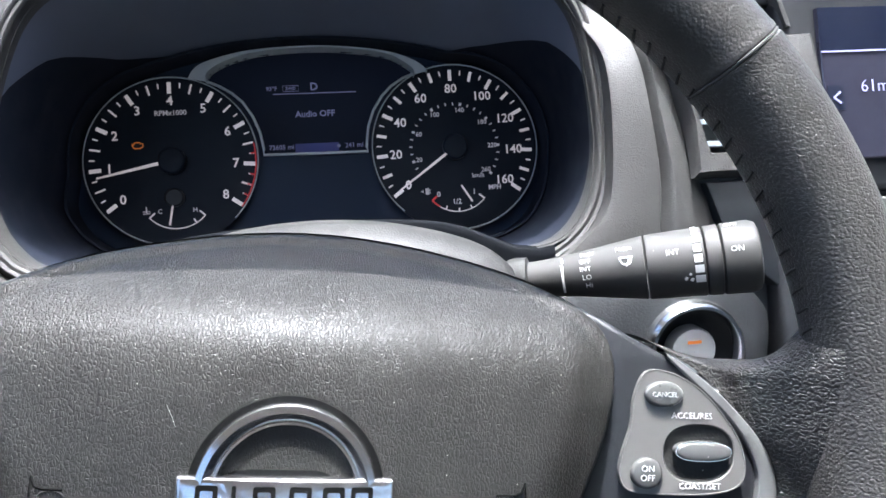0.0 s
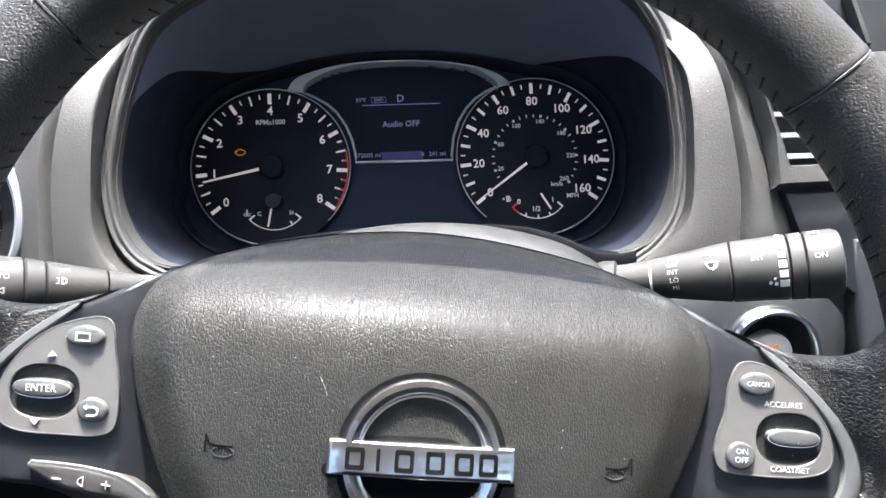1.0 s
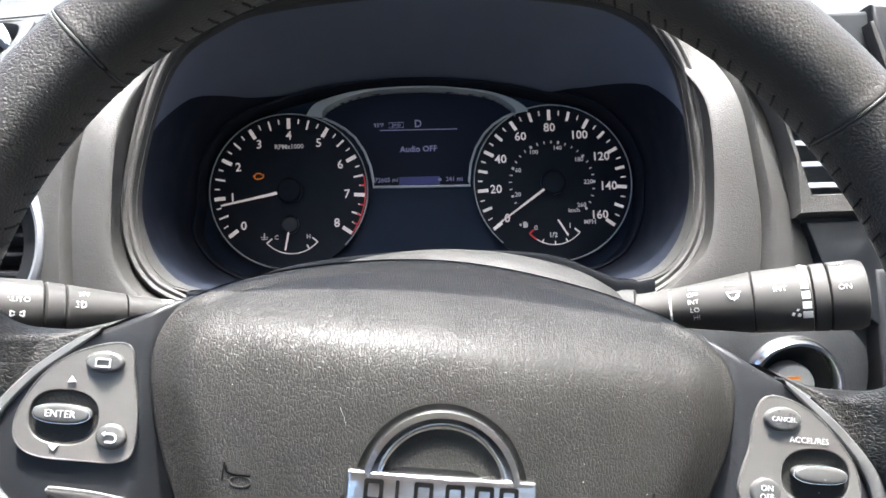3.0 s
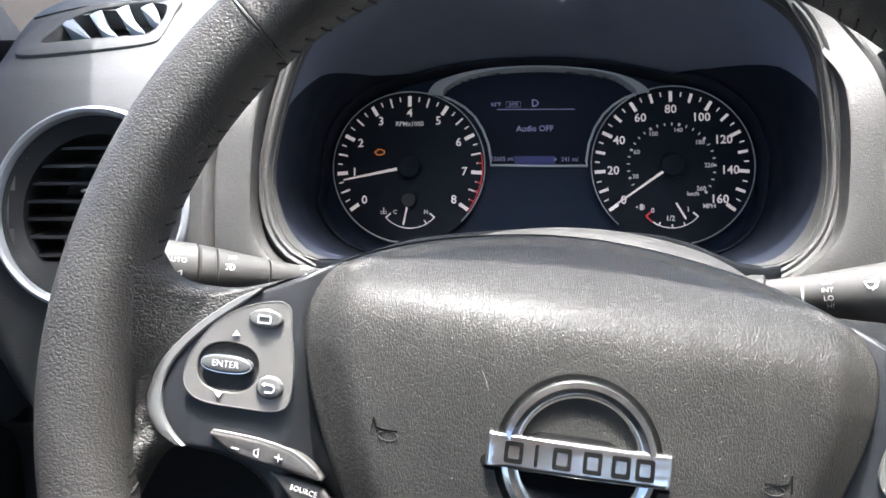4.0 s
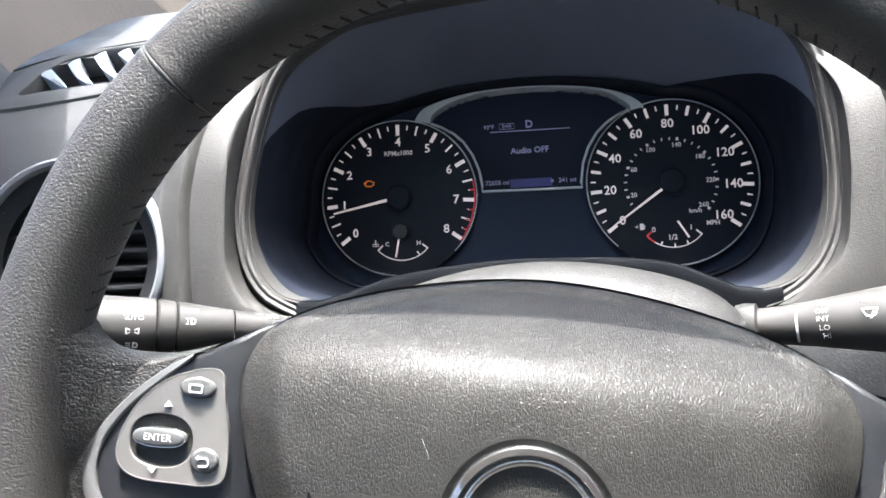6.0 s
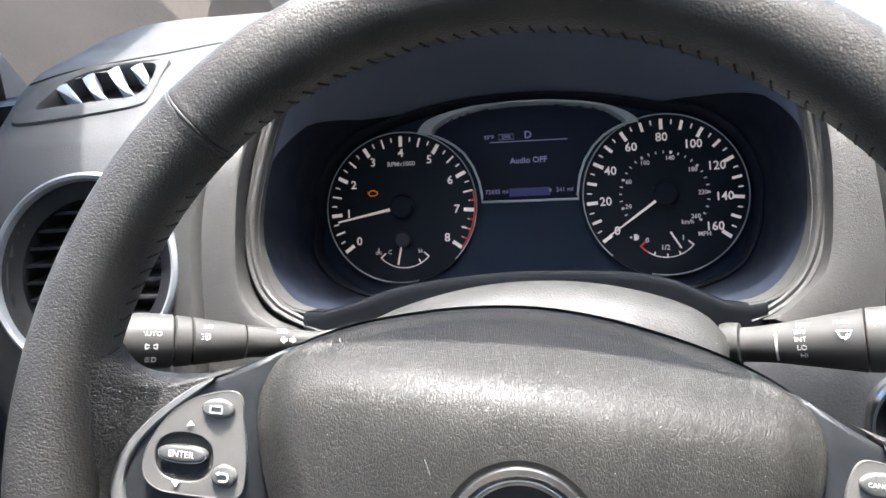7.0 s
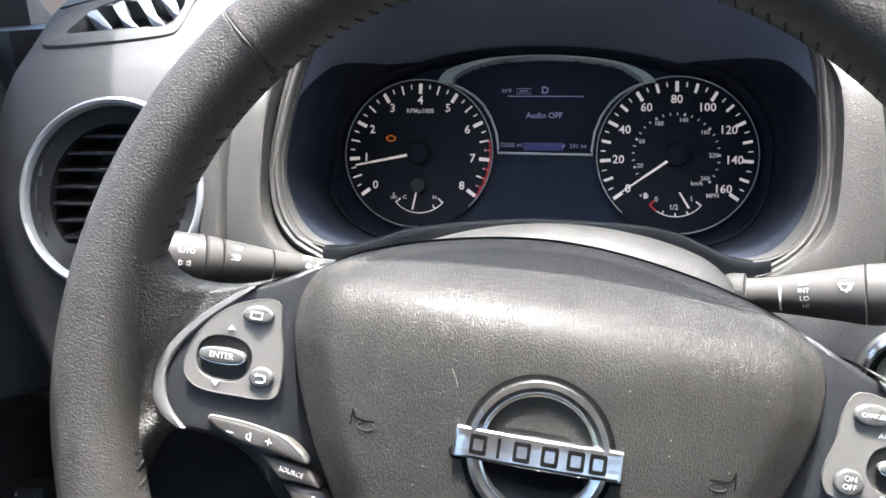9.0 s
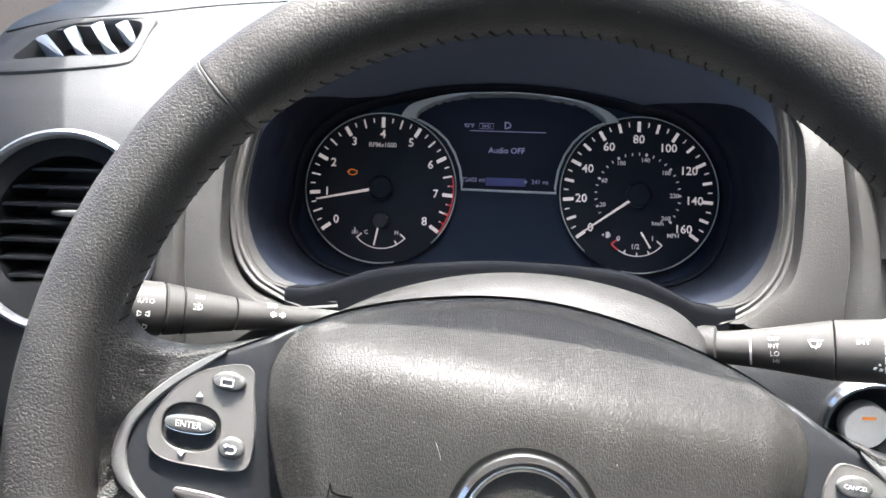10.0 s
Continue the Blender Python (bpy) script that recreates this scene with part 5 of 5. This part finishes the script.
part("stalk_ring", lathe([(W_RAD(0.70 * WL) - 0.001, 0.695 * WL), (W_RAD(0.70 * WL), 0.699 * WL), (W_RAD(0.74 * WL), 0.738 * WL), (W_RAD(0.74 * WL) - 0.001, 0.742 * WL)], WM, 40), STALK, wiper)
part("stalk_knob", lathe([(W_RAD(0.75 * WL) - 0.001, 0.744 * WL), (W_RAD(0.75 * WL), 0.748 * WL), (W_RAD(0.83 * WL), 0.828 * WL), (0.0136, 0.848 * WL), (0.0118, 0.853 * WL), (0.0105, 0.842 * WL), (0.0001, 0.832 * WL)], WM, 40), STALK, wiper, "rotary rear wiper knob with a dished end")
stalk_print(wiper, WM, [("MIST", 0.345 * WL, 50, 0.0036), ("OFF", 0.335 * WL, 30, 0.0034), ("INT", 0.335 * WL, 11, 0.0036), ("LO", 0.338 * WL, -9, 0.0038), ("HI", 0.342 * WL, -29, 0.0038), ("FRONT", 0.462 * WL, 42, 0.0030),
                        ("INT", 0.600 * WL, 20, 0.0040), ("OFF", 0.775 * WL, 64, 0.0036), ("INT", 0.778 * WL, 40, 0.0036), ("ON", 0.784 * WL, 14, 0.0040)], W_RAD)
stalk_marks(wiper, WM, 0.462 * WL, 16, W_RAD(0.462 * WL), [(-0.0028, 0.0016, 0.0028, 0.0016, 0.0006), (-0.0028, 0.0016, -0.0014, -0.0012, 0.0005), (0.0028, 0.0016, 0.0014, -0.0012, 0.0005), (-0.0014, -0.0012, 0.0014, -0.0012, 0.0005), (0.0, -0.0022, 0.0012, 0.0006, 0.0005)])
for a in (72, 56, 40, 23, 6, -11, -28):
    stalk_marks(wiper, WM, (0.672 - 0.00004 * a) * WL, a, W_RAD(0.672 * WL), [(-0.0016 + 0.00001 * a, 0.0, 0.0016 - 0.00001 * a, 0.0, 0.0030)], "interval_block")
stalk_marks(wiper, WM, 0.640 * WL, -26, W_RAD(0.64 * WL), [(-0.0014, -0.0006, -0.0008, 0.0006, 0.0010), (0.0008, -0.0012, 0.0014, 0.0, 0.0012), (0.0004, 0.0014, 0.0008, 0.0022, 0.0009)])
stalk_marks(wiper, WM, 0.262 * WL, 45, W_RAD(0.262 * WL), [(0.0, -0.0012, 0.0, 0.0014, 0.0008)])
for a in (20, 5, -10, -25, -40):
    stalk_marks(wiper, WM, 0.262 * WL, a, W_RAD(0.262 * WL), [(0.0, -0.0016, 0.0, 0.0016, 0.0009)], "range_line")

# start button in its panel
start = thing("start_button", (D, pose(0.188, -0.15, -0.135)), "round engine start button with a bright chrome ring", "start button")
SB = pose(0.1880, -0.140, -0.1375, 90) @ pose(0, 0, 0, 12)
part("button_ring", lathe([(0.0276, -0.003), (0.0264, 0.0022), (0.0250, 0.0040), (0.0234, 0.0040), (0.0222, 0.0018), (0.0214, -0.010)], SB, 64), CHROME, start, "bright chrome ring")
part("button_well", lathe([(0.0218, -0.002), (0.0160, -0.008), (0.0130, -0.0095), (0.0001, -0.0095)], SB, 48), BLACK, start)
cap = part("button_cap", lathe([(0.0126, -0.010), (0.0126, -0.0030), (0.0116, -0.0014), (0.0001, -0.0008)], SB, 48), HANDLE, start, "pale silver push cap")
bm = bar(-0.0036, 0.0052, 0.0036, 0.0052, 0.0015, 0.0)
bm.transform(SB @ pose(0, 0, -0.0009, -90))
part("button_mark", bm, AMBER, cap, "small amber mark")
outl = curve_through([(0.085, -0.110), (0.110, -0.098), (0.150, -0.094), (0.190, -0.092), (0.208, -0.095), (0.223, -0.104), (0.2335, -0.117), (0.2345, -0.131), (0.231, -0.146), (0.222, -0.175), (0.190, -0.190), (0.120, -0.190), (0.080, -0.160)], 5)
cup_in = [(0.188 + 0.0268 * math.cos(a), -0.1375 + 0.0268 * math.sin(a)) for a in np.linspace(0, 2 * math.pi, 160, endpoint=False)]
outer = polar(outl, 160, (0.188, -0.1375))
# panel takes the darker base in place of the shade round the button
part("start_panel", rings([[(x, -0.115, z) for x, z in outer], [(x, -0.134, z) for x, z in inset(outer, 0.002)], [(x, -0.1365, z) for x, z in inset(outer, 0.006)], [(0.188 + 1.25 * (x - 0.188), -0.1385, -0.1375 + 1.25 * (z + 0.1375)) for x, z in cup_in], [(x, -0.1400, z) for x, z in cup_in], [(x, -0.118, z) for x, z in cup_in]]), DASH_DARK, dash, "grained panel round the start button, darkened for the shade on it")

# centre air vent and display
cv = thing("centre_air_vent", (D, pose(0.225, -0.13, -0.01)), "centre air vent with bright horizontal slats in a grey frame", "air vent")
OUT = [(0.1960, -0.0480), (0.1955, -0.0180), (0.1880, 0.0150), (0.1780, 0.0400), (0.2400, 0.0420), (0.2450, -0.0480)]
INN = [(0.2060, -0.0350), (0.2020, -0.0180), (0.1960, 0.0060), (0.1900, 0.0250), (0.2350, 0.0270), (0.2400, -0.0350)]


def dense_loop(pts, k=8):
    return [tuple(np.array(p) + (np.array(q) - np.array(p)) * s / k) for p, q in zip(pts, pts[1:] + pts[:1]) for s in range(k)]


o, i_ = dense_loop(OUT), dense_loop(INN)
part("vent_frame", rings([[(x, -0.112, z) for x, z in o], [(x, -0.1400, z) for x, z in inset(o, 0.0008)], [(x, -0.1430, z) for x, z in inset(o, 0.0030)], [(x, -0.1425, z) for x, z in inset(i_, -0.001)], [(x, -0.1390, z) for x, z in i_], [(x, -0.100, z) for x, z in i_]], cap_end=True), GREY, cv)
for k in range(5):
    z = -0.0300 + 0.0118 * k
    x0 = float(np.interp(z, [-0.035, -0.018, 0.006, 0.025], [0.206, 0.202, 0.196, 0.190]))
    lp = [(x0, -0.0013), (0.238, -0.0013), (0.238, 0.0013), (x0, 0.0013)]
    part("slat", rings([[(x, y, z + q + dz) for x, q in lp] for y, dz in ((-0.1390, 0.0), (-0.1380, 0.0002), (-0.118, 0.004))], cap_start=True, cap_end=True), FINS, cv, "pale grey slat")
stack = thing("centre_display", (D, pose(0.34, -0.14, -0.02)), "navigation screen in a black surround on the centre stack", "screen")
part("screen_surround", slab(dense_loop([(0.2480, -0.0600), (0.2480, 0.0700), (0.5000, 0.0700), (0.5000, -0.0600)]), -0.1440, -0.110, 0.004, 3), SATIN, stack)
part("vent_underpanel", slab(dense_loop([(0.2030, -0.0500), (0.2480, -0.0500), (0.2480, -0.1150), (0.2145, -0.0870)]), -0.1385, -0.110, 0.0015, 2), BLACK, cv, "black panel below the slats")
part("silver_edge", slab(dense_loop([(0.2500, 0.0250), (0.2660, 0.0250), (0.2760, -0.0440), (0.2640, -0.0480)]), -0.1455, -0.140, 0.001, 2), GREY, stack)
part("screen_hood", slab(dense_loop([(0.1990, 0.0430), (0.2050, 0.0675), (0.5000, 0.0725), (0.5000, 0.0430)]), -0.1380, -0.090, 0.003, 3), BLACK, stack, "black hood over the centre display")
part("hood_strip", slab(dense_loop([(0.2440, 0.0580), (0.2465, 0.0590), (0.2545, 0.0290), (0.2515, 0.0290)]), -0.1460, -0.138, 0.0006, 2), GREY, stack)
part("screen", slab(dense_loop([(0.2690, -0.0430), (0.2690, 0.0380), (0.4600, 0.0380), (0.4600, -0.0430)]), -0.1470, -0.140, 0.0006, 1), NAVY, stack, "lit bluish grey screen")
part("screen_header", flat([(0.2690, 0.0145), (0.4600, 0.0145), (0.4600, 0.0380), (0.2690, 0.0380)], -0.1470, 0.0003), SCREEN, stack)
part("screen_line", bar(0.2690, 0.0142, 0.4600, 0.0142, 0.0008, -0.1472), LCD, stack)
part("screen_key", flat([(0.2708, -0.0170), (0.2800, -0.0170), (0.2800, -0.0040), (0.2708, -0.0040)], -0.1470, 0.0004), SCREEN, stack)
part("screen_key_mark", merge(bar(0.2775, -0.0075, 0.2735, -0.0105, 0.0009, -0.1475), bar(0.2735, -0.0105, 0.2775, -0.0135, 0.0009, -0.1475)), LCD, stack)
part("screen_word", words("61mi", 0.0095, pose(0.2990, -0.1474, -0.0050)), LCD, stack)
part("lower_trim", slab(dense_loop([(0.2480, -0.0640), (0.5000, -0.0640), (0.5000, -0.0740), (0.2480, -0.0740)]), -0.1480, -0.115, 0.002, 3), SILVER, stack)
part("console_front", slab(dense_loop([(0.2380, -0.0760), (0.5000, -0.0760), (0.5000, -0.3000), (0.2380, -0.3000)]), -0.1400, -0.05, 0.004, 3), SATIN, stack)

# ---- cabin shell and what lies outside (C frame) ----
def box(x0, x1, y0, y1, z0, z1):
    lp = [(x0, y0), (x1, y0), (x1, y1), (x0, y1)]
    return rings([[(x, y, z0) for x, y in lp], [(x, y, z1) for x, y in lp]], cap_start=True, cap_end=True)


def single(name, bm, mat, label, category, kind="structure"):
    """A structure of one mesh, given in C."""
    ob = part(name, bm, mat, HOLDER, label, kind=kind)
    ob.parent = None
    ob.matrix_basis = C
    return tagged(ob, category=category)


HOLDER = thing("holder", (C, Matrix.Identity(4)), "", "")
# unseen roof, added; its driver-side edge is shaped to throw the dash shadow
single("roof", rings([[(x, y, z) for x, y in [(-0.46, -2.3), (1.2, -2.3), (1.2, -0.46), (-0.236, -0.44), (-0.246, -0.30), (-0.251, -0.12), (-0.2555, -0.087), (-0.267, -0.060), (-0.2718, -0.049), (-0.2787, 0.007), (-0.2831, 0.042), (-0.2929, 0.095), (-0.366, 0.29), (-0.46, 0.29)]] for z in (0.50, 0.53)], cap_start=True, cap_end=True),
       CLOTH, "beige cloth roof lining, windscreen opening cut to cast the dash shadow", "roof")
single("floor", box(-0.46, 1.2, -2.3, 0.6, -0.62, -0.58), CARPET, "dark carpeted cabin floor", "floor")
# unseen cabin walls, added; their heights and openings set the fill light
single("wall_rear", box(-0.46, 1.2, -2.34, -2.3, -0.58, 0.10), CLOTH, "beige rear cabin trim below the rear window", "wall")
# closed over the passenger windows to keep side light off the rim
single("wall_side", box(1.2, 1.24, -2.3, 0.6, -0.58, 0.50), CLOTH, "plain beige passenger-side wall, added to hold back side light", "wall")
single("firewall", box(-0.46, 1.2, 0.53, 0.57, -0.58, 0.08), BLACK, "dark bulkhead behind the dashboard", "wall")
single("wall_side", box(-0.50, -0.46, -2.3, 0.46, -0.58, 0.03), DASH_DARK, "driver side body below the window", "wall")
single("wall_side", box(-0.50, -0.46, -1.15, -1.03, 0.03, 0.50), CLOTH, "driver side centre pillar trim", "wall")
single("wall_side", box(-0.50, -0.46, -2.34, -2.0, 0.03, 0.50), CLOTH, "driver side rear pillar trim", "wall")
bpy.data.objects.remove(HOLDER)

pillar = thing("windscreen_pillar", (C, pose(-0.42, 0.10, 0.10)), "beige windscreen pillar trim at the dash end", "pillar", kind="structure")
loops = []
for s in np.linspace(0, 1, 10):
    x, y, z = -0.470 + 0.02 * s, 0.08 - 0.44 * s, 0.08 + 0.43 * s
    loops.append([(x - 0.035, y + 0.02, z), (x - 0.03, y + 0.09, z + 0.01), (x + 0.012, y + 0.07, z + 0.01), (x + 0.022, y + 0.02, z), (x + 0.005, y - 0.03, z), (x - 0.03, y - 0.03, z)])
part("pillar_trim", rings(loops, cap_start=True, cap_end=True), CLOTH, pillar)

# driver's door
door = thing("driver_door", (C, pose(-0.40, -0.4, -0.55)), "dark blue-grey door panel with a silver inner handle plate", "car door")
prof = [(-0.395, 0.092), (-0.380, 0.090), (-0.366, 0.075), (-0.358, 0.030), (-0.356, -0.060), (-0.362, -0.120), (-0.375, -0.180), (-0.380, -0.30), (-0.385, -0.55)]
whole = curve_through(prof, 6, False)
# the shade line, coloured darker below, sweeps up towards the armrest
sweep = lambda y, z: float(np.interp(y, [-0.28, -0.10], [0.032, -0.036])) * float(np.interp(z, [-0.18, -0.12, -0.05], [0.4, 1.0, 0.0]))  # noqa: E731
loops = [[(x - 0.035 * max(0.0, y + 0.10), y, z + sweep(y, z)) for x, z in whole] for y in np.linspace(0.20, -1.1, 90)]
part("door_panel", rings([lp[:31] for lp in loops], closed=False), DOOR, door, sharp=60)
# lower door in a darker base, for the shade below the window light
part("door_panel_shaded", rings([lp[30:] for lp in loops], closed=False), DASH_DARK, door, "lower door panel, darkened where it falls into shade", sharp=60)
part("door_core", box(-0.46, -0.352, -0.075, 0.30, -0.55, 0.095), BLACK, door)
hp = [(-0.2040, 0.0350), (-0.1960, 0.0305), (-0.1942, 0.0167), (-0.1998, -0.0063), (-0.2095, -0.0282), (-0.2218, -0.0489), (-0.2387, -0.0669), (-0.2541, -0.0740), (-0.2840, -0.0770), (-0.3470, -0.0580), (-0.3670, -0.0130), (-0.3420, 0.0200), (-0.2920, 0.0250), (-0.2413, 0.0282)]
rc = [(-0.2310, 0.0007), (-0.2237, -0.0067), (-0.2243, -0.0167), (-0.2288, -0.0323), (-0.2401, -0.0540), (-0.2562, -0.0640), (-0.2870, -0.0660), (-0.3320, -0.0500), (-0.3490, -0.0180), (-0.3320, 0.0060), (-0.2920, 0.0080), (-0.2481, 0.0056)]
plate, cupped = polar(hp, 120, (-0.284, -0.024)), polar(rc, 120, (-0.284, -0.028))
lp = lambda row, k, x: [(x, y, z) for y, z in inset(row, k)]  # noqa: E731
part("handle_plate", rings([lp(plate, 0, -0.364), lp(plate, 0.0, -0.3525), lp(plate, 0.0015, -0.3490), lp(plate, 0.005, -0.3470), lp(cupped, -0.004, -0.3470), lp(cupped, -0.001, -0.3480), lp(cupped, 0.001, -0.3520), lp(cupped, 0.004, -0.3720), lp(cupped, 0.014, -0.3850)], cap_end=True), HANDLE, door, "satin silver inner handle plate with a sunk cup")
part("inner_handle", rings([[(-0.362 + 0.010 * math.sin(math.pi * s) + 0.004 * math.cos(q), -0.274 + 0.085 * (s - 0.5), -0.018 + 0.014 * math.sin(q)) for q in np.linspace(0, 2 * math.pi, 16, endpoint=False)] for s in np.linspace(0, 1, 12)], cap_start=True, cap_end=True), HANDLE, door, "silver pull handle")
rest = polar([(-0.2300, 0.0886), (-0.2220, 0.0823), (-0.2180, 0.0574), (-0.2350, 0.0400), (-0.3150, 0.0340), (-0.4350, 0.0340), (-0.4350, 0.0880), (-0.3150, 0.0900)], 90, (-0.300, 0.062))
part("upper_pad", rings([lp(rest, 0.0, -0.366), lp(rest, 0.0005, -0.3540), lp(rest, 0.004, -0.3500), lp(rest, 0.012, -0.3490)], cap_end=True), CLOTH, door, "pale beige padded insert above the handle")

mirror = thing("door_mirror", (C, pose(-0.60, -0.02, 0.08)), "dark door mirror housing outside the side window", "door mirror")
loops = []
for s in np.linspace(0, math.pi, 14):
    r = 0.001 + math.sin(s) ** 0.6
    loops.append([(-0.62 - 0.13 * math.cos(s), 0.02 + 0.05 * r * math.cos(q), 0.165 + 0.075 * r * math.sin(q)) for q in np.linspace(0, 2 * math.pi, 24, endpoint=False)])
part("mirror_housing", rings(loops, cap_start=True, cap_end=True), SATIN, mirror)
part("mirror_foot", box(-0.56, -0.42, 0.0, 0.05, 0.06, 0.12), SATIN, mirror)

# glass
ws = thing("windscreen", (C, pose(0.3, 0.2, 0.2)), "clear raked windscreen", "windscreen", kind="structure")
rake = [(0.60 - 1.04 * s + 0.06 * math.sin(math.pi * s), 0.09 + 0.40 * s) for s in np.linspace(0, 1, 14)]
pane = part("pane", rings([[(x, y, z) for y, z in rake] + [(x, y + 0.002, z + 0.005) for y, z in rake[::-1]] for x in np.linspace(-0.44, 1.18, 12)], cap_start=True, cap_end=True), GLASS, ws)
pane.visible_shadow = False

# outside
ground = new("ground", bpy.data.meshes.new("ground"))
bm = build([(-800, -800, 0), (800, -800, 0), (800, 800, 0), (-800, 800, 0)], [(0, 1, 2, 3)])
bm.to_mesh(ground.data)
bm.free()
ground.data.materials.append(ASPHALT)
tagged(ground, "pale tan sunlit ground outside the car", "ground", kind="structure")

# a plain tan wall stands round the front and driver's side of the parking place
yard = new("wall_outside", bpy.data.meshes.new("wall_outside"))
lane = [(-5.2, -9.0), (-5.2, -4.0), (-5.2, 0.0)] + [(-0.2 - 5.0 * math.cos(a), 5.0 * math.sin(a) + 1.0) for a in np.linspace(0.05, 1.5, 24)] + [(3.0, 6.0), (9.0, 6.0)]
bm = rings([[(x, y, z) for x, y in lane] for z in (0.0, 0.8, 1.6, 2.4)] + [[(1.05 * x, 1.05 * y, 2.4) for x, y in lane], [(1.05 * x, 1.05 * y, 0.0) for x, y in lane]], closed=False)
bmesh.ops.recalc_face_normals(bm, faces=bm.faces[:])
bm.to_mesh(yard.data)
bm.free()
yard.data.materials.append(STUCCO)
tagged(yard, "plain tan rendered wall outside the car", "wall", kind="structure")
